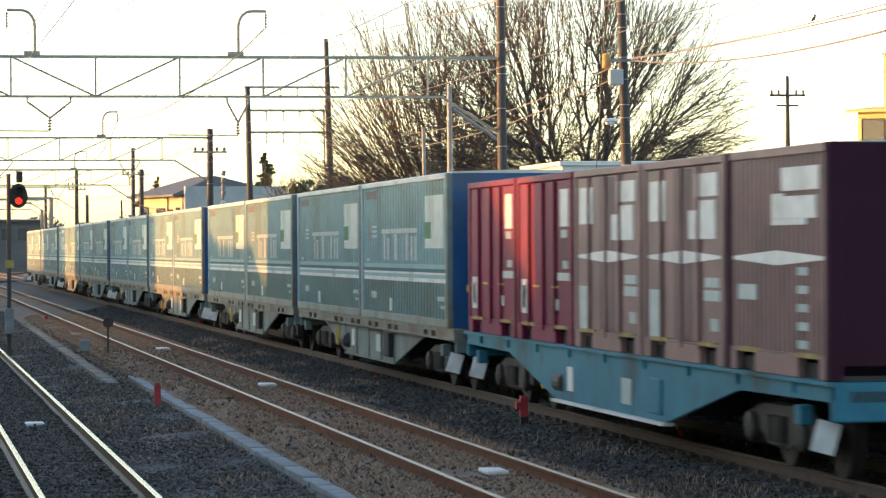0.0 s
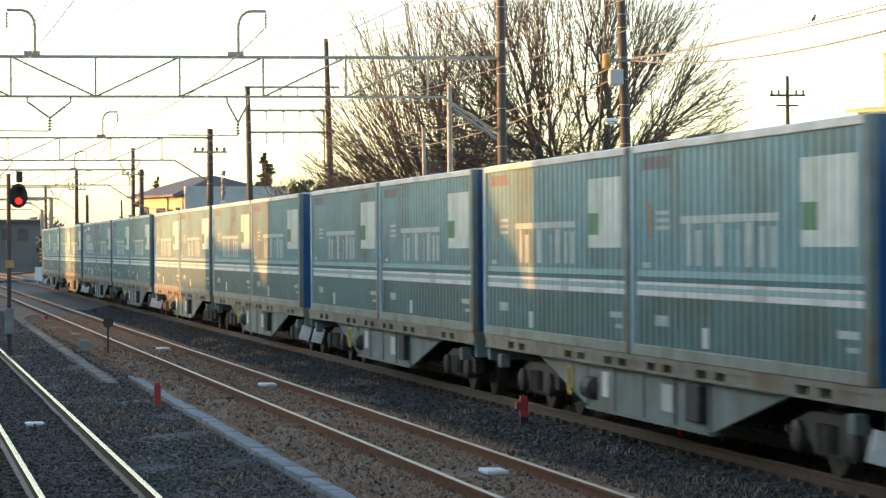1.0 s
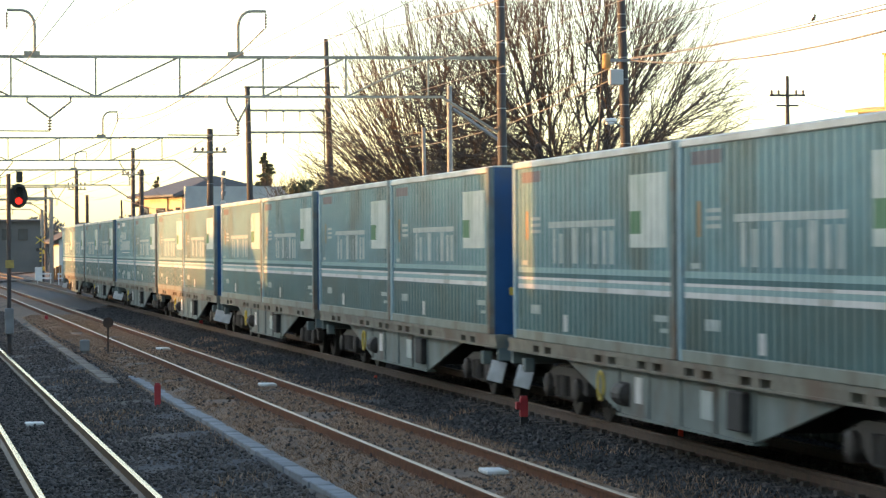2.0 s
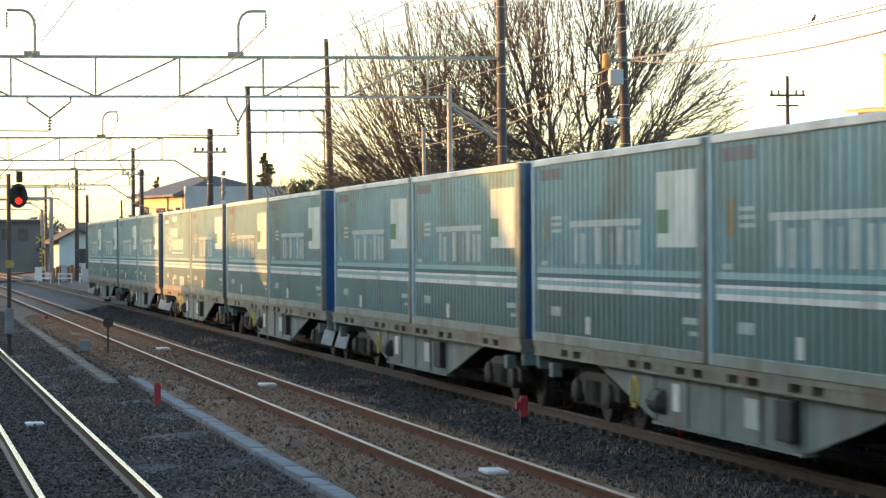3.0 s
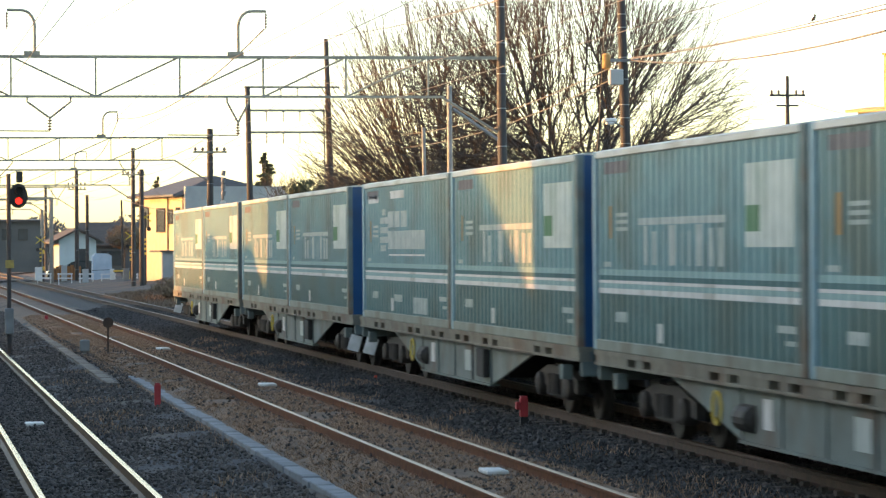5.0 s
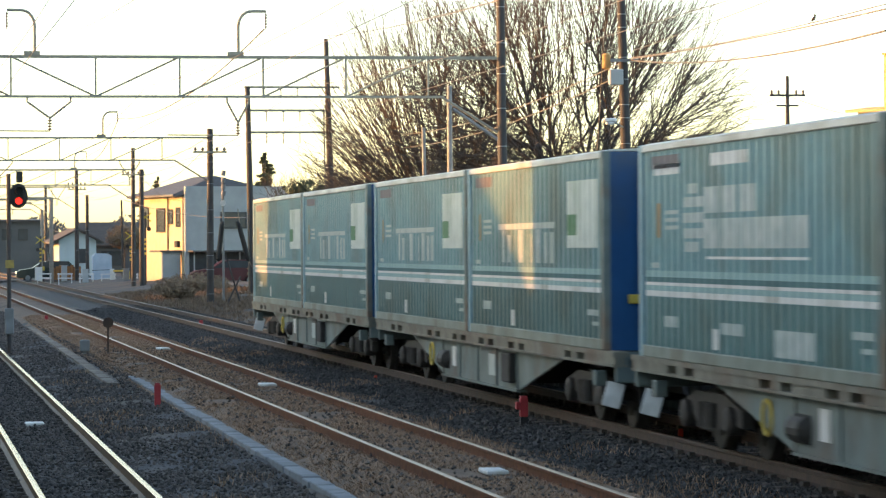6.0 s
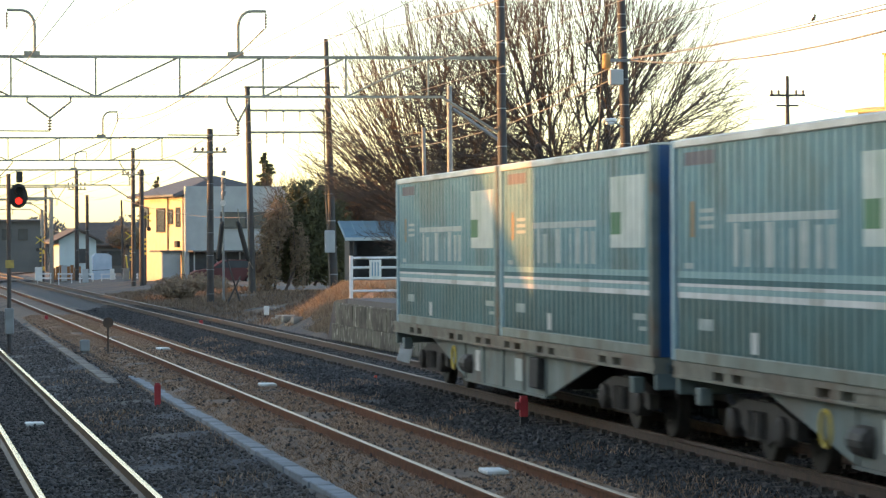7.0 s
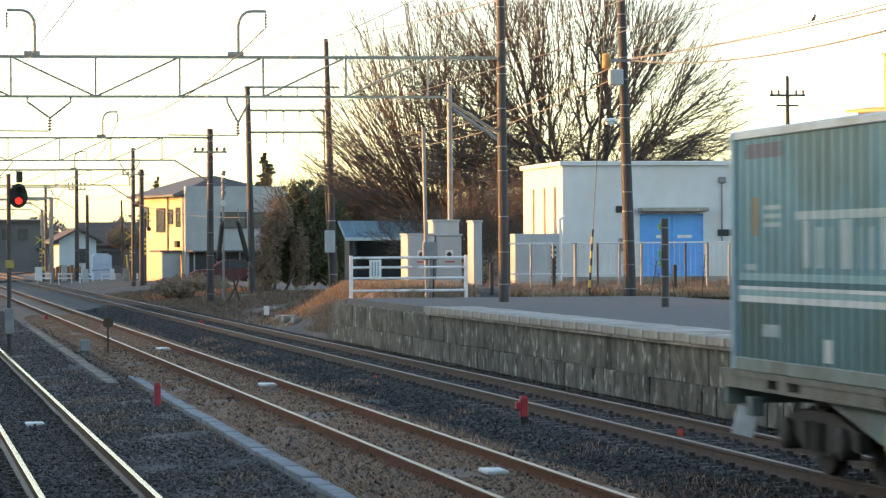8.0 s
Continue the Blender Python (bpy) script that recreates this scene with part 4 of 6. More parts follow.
def far_pole_arms():
    a = thing("pole_cross_arm", "cross arms and wires of a distant pole", "cross arm", (43.53, 160, 8.0))
    part("arm", boxes((-0.9, 0.9, -0.06, 0.06, 1.55, 1.65), bev=0.01), M["pole"], a)
    part("arm", boxes((-0.55, 0.55, -0.06, 0.06, 1.05, 1.13), bev=0.01), M["pole"], a)
    for x in (-0.8, -0.45, 0.45, 0.8):
        part("insulator", tube(bmesh.new(), [(x, 0, 1.65), (x, 0, 1.80), (x, 0, 1.86)], [0.05, 0.07, 0.03], 8), M["insulator"], a)


far_pole_arms()


# ---------------------------------------------------------------- wires
def wire(name, pts, r=0.010, sag=0.0, label="thin dark overhead wire above the line", seg=4):
    bm = bmesh.new()
    full = []
    for (a, b) in zip(pts, pts[1:]):
        a, b = Vector(a), Vector(b)
        for k in range(12):
            f = k / 12
            q = a.lerp(b, f); q.z -= sag * 4 * f * (1 - f)
            full.append(q)
    full.append(Vector(pts[-1]))
    tube(bm, full, r, seg)
    return tagged(part(name, bm, M["wire"]), label, "wire")


for x in (XL, XM, XT):
    ys = (18, 76.8, 138, 198, 258, 325, 400)
    wire("contact_wire", [(x + 0.15 * (-1) ** i, y, 5.05) for i, y in enumerate(ys)], 0.006, 0.0, "taut contact wire over the track")
    wire("messenger_wire", [(x + 0.1 * (-1) ** i, y, 5.95) for i, y in enumerate(ys)], 0.006, 0.5, "sagging messenger wire over the track")
wire("feeder_wire", [(2.57, 76.8, 7.3), (4.0, 138, 7.4), (4.3, 198, 7.5)], 0.004, 0.6)
wire("feeder_wire", [(8.46, 76.8, 7.27), (9.16, 138, 7.59), (11.25, 198, 7.5)], 0.018, 0.607)
wire("feeder_wire", [(3.2, 45, 5.56), (4.56, 110, 9.23)], 0.006, 0.228)
wire("feeder_wire", [(14.13, 76.8, 8.01), (27.77, 240, 17.76)], 0.022, 0.52, "thick sagging feeder cable")
wire("feeder_wire", [(14.0, 40, 9.0), (14.05, 76.8, 8.3), (19.2, 149, 11.4)], 0.005, 1.0)
wire("service_cable", [(19.0, 85.4, 7.07), (15.79, 52.0, 5.66)], 0.020, 0.241, "thick service cable sagging from the pole")
wire("service_cable", [(19.0, 85.4, 7.10), (15.79, 52.0, 6.01)], 0.016, 0.063)
wire("service_cable", [(19.0, 85.4, 7.13), (15.79, 52.0, 6.09)], 0.011, 0.094)
wire("service_cable", [(19.0, 85.4, 7.29), (14.41, 52.0, 6.35)], 0.009, 0.026)


def wire_bird():
    """A small dark bird perched on the thin cable."""
    b = thing("bird", "small dark bird perched on the cable", "bird", (16.416, 58.51, 6.254), 20)
    part("body", tube(bmesh.new(), [(0, 0.06, 0.0), (0, 0.04, 0.02), (0, 0.0, 0.045), (0, -0.03, 0.075), (0, -0.035, 0.095)], [0.008, 0.022, 0.032, 0.026, 0.010], 8), M["pole"], b)
    part("head", tube(bmesh.new(), [(0, -0.03, 0.085), (0, -0.035, 0.10), (0, -0.04, 0.118), (0, -0.042, 0.128)], [0.012, 0.020, 0.018, 0.006], 8), M["pole"], b)
    part("tail", boxes((-0.01, 0.01, 0.05, 0.12, -0.02, -0.012)), M["pole"], b)


wire_bird()
wire("service_cable", [(18.8, 85.4, 7.02), (19.2, 149, 7.5)], 0.016, 0.9)
wire("service_cable", [(18.8, 85.4, 6.7), (19.2, 149, 6.9)], 0.016, 0.9)
wire("service_cable", [(43.5, 160, 9.6), (60.0, 175, 9.4)], 0.014, 1.0)
wire("service_cable", [(43.5, 160, 9.6), (28.0, 150, 8.2)], 0.014, 1.0)
wire("service_cable", [(19.3, 149, 5.3), (15.7, 150, 3.6), (12.9, 190, 5.0)], 0.016, 0.3)
wire("service_cable", [(15.65, 149, 7.4), (13.98, 198, 7.2)], 0.012, 0.5)
wire("service_cable", [(12.9, 138, 6.9), (13.98, 198, 7.6)], 0.012, 0.5)


# ---------------------------------------------------------------- signal
def signal():
    s = thing("railway_signal", "round black railway signal showing a red light", "railway signal", (0, 84, -0.19))
    part("mast", tube(bmesh.new(), [(2.83, 0, -0.4), (2.83, 0, 4.3)], 0.055, 10), M["pole"], s)
    bm = bmesh.new()
    pts = [(3.07 + 0.235 * math.cos(a * math.pi / 14), 3.72 + (0.34 if math.sin(a * math.pi / 14) > 0 else 0.28) * math.sin(a * math.pi / 14)) for a in range(28)]
    prism(bm, pts, 1, -0.02, 0.02)
    part("backplate", bm, M["black"], s, "black oval backplate")
    part("lamp", tube(bmesh.new(), [(3.08, -0.05, 3.62), (3.08, -0.03, 3.62)], 0.085, 18), M["lamp_red"], s, "lit red lamp")
    part("lamp", tube(bmesh.new(), [(3.08, -0.05, 3.87), (3.08, -0.03, 3.87)], 0.075, 18), M["black"], s, "unlit lamp")
    for z in (3.62, 3.87):
        bm = bmesh.new()
        tube(bm, [(3.08, -0.22, z + 0.01), (3.08, -0.02, z + 0.01)], 0.10, 14, cap=False)
        part("hood", bm, M["black"], s)
    part("indicator", boxes((3.02, 3.18, -0.05, 0.05, 4.08, 4.36), bev=0.01), M["black"], s, "black indicator box")
    part("number_plate", boxes((2.74, 2.95, -0.08, -0.06, 1.95, 2.15)), M["guard"], s, "dull yellow plate")
    part("ladder_box", boxes((2.72, 2.94, -0.1, 0.1, 0.3, 0.95), bev=0.02), M["pole_grey"], s)
    return s


signal()


# ---------------------------------------------------------------- the white hut, cabinets and fences behind the platform
def hut():
    h = thing("relay_hut", "flat-roofed white rendered hut with a blue steel door", "hut", (19.72, 98, 0.5))
    L, D, Hh = 8.0, 6.3, 4.12
    part("wall", boxes((0, L, 0, 0.2, 0, Hh)), M["hut"], h)
    part("wall", boxes((0, 0.2, 0.2, D, 0, Hh)), M["hut"], h)
    part("wall", boxes((L - 0.2, L, 0.2, D, 0, Hh)), M["hut"], h)
    part("wall", boxes((0.2, L - 0.2, D - 0.2, D, 0, Hh)), M["hut"], h)
    part("roof", boxes((-0.10, L + 0.1, -0.10, D + 0.1, Hh, Hh + 0.14), bev=0.02), M["hut"], h, "flat white roof slab")
    part("plinth", boxes((-0.03, L, -0.04, 0, 0, 0.80)), M["conc"], h, "pale concrete plinth")
    d = part("door", boxes((2.42, 3.325, -0.03, 0.0, 0.62, 2.62), (3.335, 4.24, -0.03, 0.0, 0.62, 2.62), bev=0.008), M["door_blue"], h, "bright blue double door")
    part("door_frame", boxes((2.36, 2.42, -0.04, 0, 0.6, 2.68), (4.24, 4.30, -0.04, 0, 0.6, 2.68), (2.36, 4.30, -0.04, 0, 2.62, 2.68)), M["door_blue"], d)
    part("sign", boxes((2.85, 3.1, -0.036, -0.03, 1.95, 2.04)), M["white"], d, "small white sign")
    part("sign", boxes((3.5, 3.95, -0.036, -0.03, 1.95, 2.04)), M["white"], d)
    part("canopy", boxes((2.3, 4.36, -0.55, 0, 2.74, 2.86), bev=0.015), M["conc"], h, "stained concrete door canopy")
    for x, z in ((1.62, 2.72), (4.75, 2.0)):
        part("vent", boxes((x, x + 0.5, -0.06, 0, z, z + 0.2), bev=0.01), M["timber"], h)
    part("conduit", tube(bmesh.new(), [(4.88, -0.04, 1.8), (4.88, -0.04, 3.6), (4.80, -0.04, 3.7)], 0.02, 6), M["pole_grey"], h)
    part("lamp", boxes((4.78, 4.98, -0.16, 0, 3.6, 3.78), bev=0.02), M["pole_grey"], h)
    part("meter", boxes((1.70, 2.05, -0.12, 0, 1.55, 1.95), bev=0.01), M["pole_grey"], h)
    for y in (1.0, 2.6, 4.4):
        part("downpipe", tube(bmesh.new(), [(-0.05, y, 0.8), (-0.05, y, 3.5)], 0.035, 8), M["house_wall"], h, "wall pipe")
    u = thing("air_conditioner", "large pale outdoor unit beside the hut", "outdoor unit", (18.15, 97.4, 0.6))
    part("casing", boxes((0, 1.35, 0, 0.8, 0.25, 2.0), bev=0.02), M["cabinet"], u)
    for k in range(8):
        part("grille", boxes((1.08, 1.25, -0.012, 0.0, 0.5 + 0.15 * k, 0.58 + 0.15 * k)), M["timber"], u)
    part("stand", boxes((0.05, 1.3, 0.05, 0.75, 0.0, 0.25)), M["conc"], u)
    part("pipe", tube(bmesh.new(), [(1.37, 0.1, 0.2), (1.37, 0.1, 2.4), (1.55, 0.2, 2.5)], 0.06, 8), M["galv"], u)


hut()


def cabinets():
    def cab(x, y, w, d, z0, z1, label, sign):
        c = thing("signal_cabinet", label, "equipment cabinet", (x, y, z0), group="signal cabinets")
        part("body", boxes((0, w, 0, d, 0, z1 - z0), bev=0.015), M["cabinet"], c)
        part("cap", boxes((-0.03, w + 0.03, -0.03, d + 0.03, z1 - z0, z1 - z0 + 0.06), bev=0.01), M["cabinet"], c)
        part("door", boxes((0.05, w - 0.05, -0.015, 0, 0.12, z1 - z0 - 0.06), bev=0.005), M["cabinet"], c)
        if sign:
            s = part("sign", boxes((w * 0.36, w * 0.36 + 0.23, -0.022, -0.015, 0.82, 1.08)), M["white"], c, "white sign with a dark diamond")
            bm = bmesh.new()
            cx = w * 0.36 + 0.115
            prism(bm, [(cx - 0.09, 0.95), (cx, 0.86), (cx + 0.09, 0.95), (cx, 1.04)], 1, -0.026, -0.022)
            part("emblem", bm, M["timber"], s)
            part("red_strip", boxes((w * 0.33, w * 0.33 + 0.3, -0.02, -0.015, 0.72, 0.76)), M["red"], c, "dark red strip")
    cab(14.72, 96, 0.80, 1.3, 1.05, 2.56, "pale grey equipment cabinet beside its twin", True)
    cab(15.56, 96, 0.75, 1.3, 1.05, 2.54, "pale grey equipment cabinet with a diamond sign", True)
    cab(15.95, 99, 0.8, 0.9, 1.05, 2.98, "tall pale cabinet behind the others", False)
    cab(16.35, 94.2, 0.25, 1.0, 1.05, 2.92, "tall narrow cabinet with sunlit side", False)


cabinets()


def white_barrier():
    b = thing("barrier", "white tubular barrier across the platform end", "barrier", (11.62, 85.4, 0.82))
    for x in (0.0, 3.0):
        part("post", tube(bmesh.new(), [(x, 0, -0.3), (x, 0, 1.19)], 0.05, 10), M["galv"], b)
    for z in (0.28, 0.60, 0.88, 1.13):
        part("rail", tube(bmesh.new(), [(0.03, 0, z), (2.97, 0, z)], 0.033, 8), M["galv"], b)
    s = part("notice", boxes((0.47, 0.78, -0.06, -0.04, 0.58, 1.08)), M["white"], b, "white notice board")
    for k in range(3):
        part("text_bar", boxes((0.53 + 0.075 * k, 0.56 + 0.075 * k, -0.064, -0.06, 0.66, 1.02)), M["tin_blue"], s)


white_barrier()


def mesh_fence():
    f = thing("fence", "low pale post-and-wire fence before the hut", "fence", (16.6, 90, 0.85))
    x, k = 0.0, 0
    while x < 9.6:
        h = 1.45
        part("post", tube(bmesh.new(), [(x, 0, -0.2), (x, 0, h)], 0.030 if k % 3 else 0.045, 8), M["pole_grey"] if k % 4 else M["pole"], f)
        x += 0.62; k += 1
    part("top_rail", tube(bmesh.new(), [(0, 0, 1.45), (9.6, 0, 1.47)], 0.022, 6), M["galv"], f)
    part("mid_rail", tube(bmesh.new(), [(0, 0, 0.62), (3.0, 0, 0.62)], 0.022, 6), M["galv"], f)
    bm = bmesh.new()
    for i in range(64):
        a = i * 0.15
        tube(bm, [(a, 0.01, 0.05), (a, 0.01, 1.42)], 0.004, 3, cap=False)
    tagged(part("mesh", bm, M["pole_grey"], f), kind="stuff")
    for x, h in ((15.85, 1.0), (17.55, 1.1), (20.9, 0.9)):
        p = thing("fence_post", "dark weathered timber fence post", "fence post", (x, 88.5, 0.8), group="timber posts")
        part("shaft", boxes((-0.05, 0.05, -0.05, 0.05, -0.2, h), bev=0.012), M["timber"], p)


mesh_fence()


def shed():
    s = thing("shed", "dark open shed with a blue tin roof", "shed", (17.0, 125, 0.3))
    part("wall", boxes((0, 5.5, 1.6, 1.75, 0, 2.7)), M["timber"], s, "dark back wall")
    part("side_wall", boxes((-0.02, 0.08, 0.2, 1.6, 0, 2.2)), M["timber"], s)
    bm = bmesh.new()
    prism(bm, [(-0.25, 2.22), (1.8, 2.88), (1.8, 2.94), (-0.25, 2.29)], 0, -0.25, 5.8)
    part("roof", bm, M["tin_blue"], s, "blue tin roof sloping to the front")
    for k in range(14):
        part("roof_rib", tube(bmesh.new(), [(-0.2 + 0.45 * k, -0.24, 2.295), (-0.2 + 0.45 * k, 1.8, 2.945)], 0.016, 5), M["tin_blue"], s)
    part("eaves_board", boxes((-0.25, 5.8, -0.28, -0.252, 2.18, 2.30)), M["pale_house"], s, "pale eaves board")
    for x in (0.1, 2.8, 5.3):
        part("post", boxes((x, x + 0.12, 0, 0.12, 0, 2.24)), M["timber"], s)
    part("vent_pipe", tube(bmesh.new(), [(2.1, 1.2, 2.6), (2.1, 1.2, 3.15)], 0.03, 6), M["pole_grey"], s)


shed()


# ---------------------------------------------------------------- houses
def window(parent, x0, x1, y, z0, z1, axis="front"):
    """A recessed window on a front (y constant) or side (x constant) wall."""
    if axis == "front":
        w = part("window", boxes((x0, x1, y - 0.04, y - 0.005, z0, z1)), M["glass"], parent, "dark window")
        part("window_frame", boxes((x0 - 0.06, x1 + 0.06, y - 0.07, y - 0.005, z1, z1 + 0.06), (x0 - 0.06, x1 + 0.06, y - 0.09, y - 0.005, z0 - 0.06, z0),
                            (x0 - 0.06, x0, y - 0.07, y - 0.005, z0, z1), (x1, x1 + 0.06, y - 0.07, y - 0.005, z0, z1)), M["timber"], w)
    else:
        w = part("window", boxes((y - 0.04, y - 0.005, x0, x1, z0, z1)), M["glass"], parent, "dark window")
        part("window_frame", boxes((y - 0.07, y - 0.005, x0 - 0.06, x1 + 0.06, z1, z1 + 0.06), (y - 0.09, y - 0.005, x0 - 0.06, x1 + 0.06, z0 - 0.06, z0),
                            (y - 0.07, y - 0.005, x0 - 0.06, x0, z0, z1), (y - 0.07, y - 0.005, x1, x1 + 0.06, z0, z1)), M["timber"], w)


def main_house():
    h = thing("house", "two-storey house with a sunlit cream side and grey front", "house", (17.66, 205, 0.0), 15.5)
    W_, D_, H_ = 6.6, 8.2, 6.05
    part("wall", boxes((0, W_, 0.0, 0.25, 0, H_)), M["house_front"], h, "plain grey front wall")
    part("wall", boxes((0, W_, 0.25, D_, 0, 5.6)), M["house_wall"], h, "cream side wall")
    bm = bmesh.new()
    e = [bm.verts.new(v) for v in ((-0.7, 0.26, 5.55), (W_ + 0.6, 0.26, 5.55), (W_ + 0.6, D_ + 0.6, 5.55), (-0.7, D_ + 0.6, 5.55), (-0.7, 0.26, 5.42), (-0.7, D_ + 0.6, 5.42), (W_ + 0.6, 0.26, 5.42), (W_ + 0.6, D_ + 0.6, 5.42))]
    r0, r1 = bm.verts.new((2.9, 2.4, 6.75)), bm.verts.new((2.9, D_ - 2.0, 6.75))
    for q in ((0, 1, r0), (2, 3, r1)):
        bm.faces.new([e[v] if isinstance(v, int) else v for v in q])
    bm.faces.new((e[1], e[2], r1, r0)); bm.faces.new((e[3], e[0], r0, r1))
    bm.faces.new((e[0], e[3], e[5], e[4])); bm.faces.new((e[4], e[5], e[7], e[6])); bm.faces.new((e[2], e[1], e[6], e[7])); bm.faces.new((e[1], e[0], e[4], e[6])); bm.faces.new((e[3], e[2], e[7], e[5]))
    part("roof", bm, M["tile"], h, "dark hipped tile roof with wide eaves")
    for x0, x1 in ((2.35, 3.95), (4.25, 5.9)):
        window(h, x0, x1, 0.0, 3.5, 4.4)
    for y0, y1, z0, z1 in ((0.9, 1.5, 3.6, 4.7), (2.2, 2.8, 3.8, 4.6), (3.6, 5.0, 3.3, 4.7), (6.6, 7.6, 3.6, 4.8)):
        window(h, y0, y1, 0.0, z0, z1, "side")
    part("awning", boxes((0.15, W_ - 0.1, -0.9, 0, 2.0, 2.1), bev=0.02), M["tile"], h, "dark awning")
    part("shopfront", boxes((0.25, W_ - 0.2, -0.05, 0, 0.1, 1.98)), M["timber"], h, "dark ground-floor front")
    for k in range(4):
        part("mullion", boxes((0.5 + 1.5 * k, 0.58 + 1.5 * k, -0.09, -0.05, 0.1, 1.98)), M["cabinet"], h)
    part("porch_wall", boxes((-1.3, -0.1, 0.6, 0.8, 0.2, 2.0)), M["house_front"], h, "pale porch wall")
    part("porch_roof", boxes((-1.5, 0.0, 0.4, 2.4, 2.0, 2.12), bev=0.02), M["tile"], h)
    part("downpipe", tube(bmesh.new(), [(-0.05, 0.35, 0.1), (-0.05, 0.35, 5.4)], 0.04, 6), M["house_wall"], h)
    part("downpipe", tube(bmesh.new(), [(-0.05, 3.0, 0.1), (-0.05, 3.0, 5.4)], 0.04, 6), M["timber"], h)
    part("wall_meter", boxes((-0.2, 0.0, 1.0, 1.5, 2.3, 2.7), bev=0.02), M["timber"], h)
    return h


main_house()


def gable_house(name, label, x, y, z, w, d, eave, ridge, wall, roof, rz=0, along_x=False, wins=()):
    h = thing(name, label, name.replace("_", " "), (x, y, z), rz)
    if along_x:
        part("wall", boxes((0, w, 0, d, 0, eave)), wall, h)
        bm = bmesh.new()
        prism(bm, [(-0.5, eave - 0.05), (d / 2, ridge), (d + 0.5, eave - 0.05), (d + 0.5, eave + 0.1), (d / 2, ridge + 0.15), (-0.5, eave + 0.1)], 0, -0.5, w + 0.5)
    else:
        bm = bmesh.new()
        prism(bm, [(0, 0), (w, 0), (w, eave), (w / 2, ridge), (0, eave)], 1, 0, d)
        part("wall", bm, wall, h)
        bm = bmesh.new()
        prism(bm, [(-0.6, eave - 0.25), (w / 2, ridge + 0.01), (w + 0.6, eave - 0.25), (w + 0.6, eave - 0.10), (w / 2, ridge + 0.18), (-0.6, eave - 0.10)], 1, -0.5, d + 0.5)
    part("roof", bm, roof, h)
    for x0, x1, z0, z1 in wins:
        window(h, x0, x1, 0.0, z0, z1)
    return h


gable_house("house", "pale blue gabled house by the crossing", 12.7, 262, 0.0, 2.9, 6, 2.9, 3.7, M["pale_house"], M["rust_roof"], 4, wins=((1.4, 2.2, 1.2, 2.2),))
gable_house("house", "low house with a wide brown roof", 15.6, 275, 0.0, 7.5, 8, 2.5, 4.3, M["far_wood"], M["rust_roof"], 0, True, wins=((1.2, 3.0, 0.9, 2.0),))
gable_house("house", "dark block behind the crossing", 9.7, 330, 0.0, 4.6, 10, 5.0, 5.1, M["far_wood"], M["tile"], 0, True, wins=((0.8, 1.6, 3.2, 4.2), (2.4, 3.2, 3.2, 4.2)))
gable_house("house", "sunlit cream house behind the first one", 19.6, 236, 0.0, 5.5, 7, 5.3, 6.4, M["house_wall"], M["tile"], 16, True)
gable_house("house", "small white house with a blue roof edge", 18.5, 226, 0.0, 2.6, 4, 2.8, 3.7, M["pale_house"], M["tin_blue"], 10)
gable_house("house", "pale low house beyond the tracks", 5.5, 360, 0.0, 6, 8, 3.2, 4.6, M["pale_house"], M["rust_roof"], 0, True)
gable_house("apartment_block", "sunlit cream block with a dark window", 53.0, 180, -0.3, 9.0, 4.0, 9.9, 10.1, M["sunlit_wall"], M["sunlit_wall"], -50, True, wins=((0.35, 1.75, 8.0, 9.45),))
t = thing("roof_tower", "sunlit cream stair tower on a block", "tower", (54.35, 179.5, 9.8), -50)
part("wall", boxes((0, 4, 0, 1.5, 0, 2.95), bev=0.03), M["sunlit_wall"], t)
part("parapet", boxes((-0.08, 4.08, -0.08, 1.58, 2.95, 3.07), bev=0.02), M["sunlit_wall"], t)


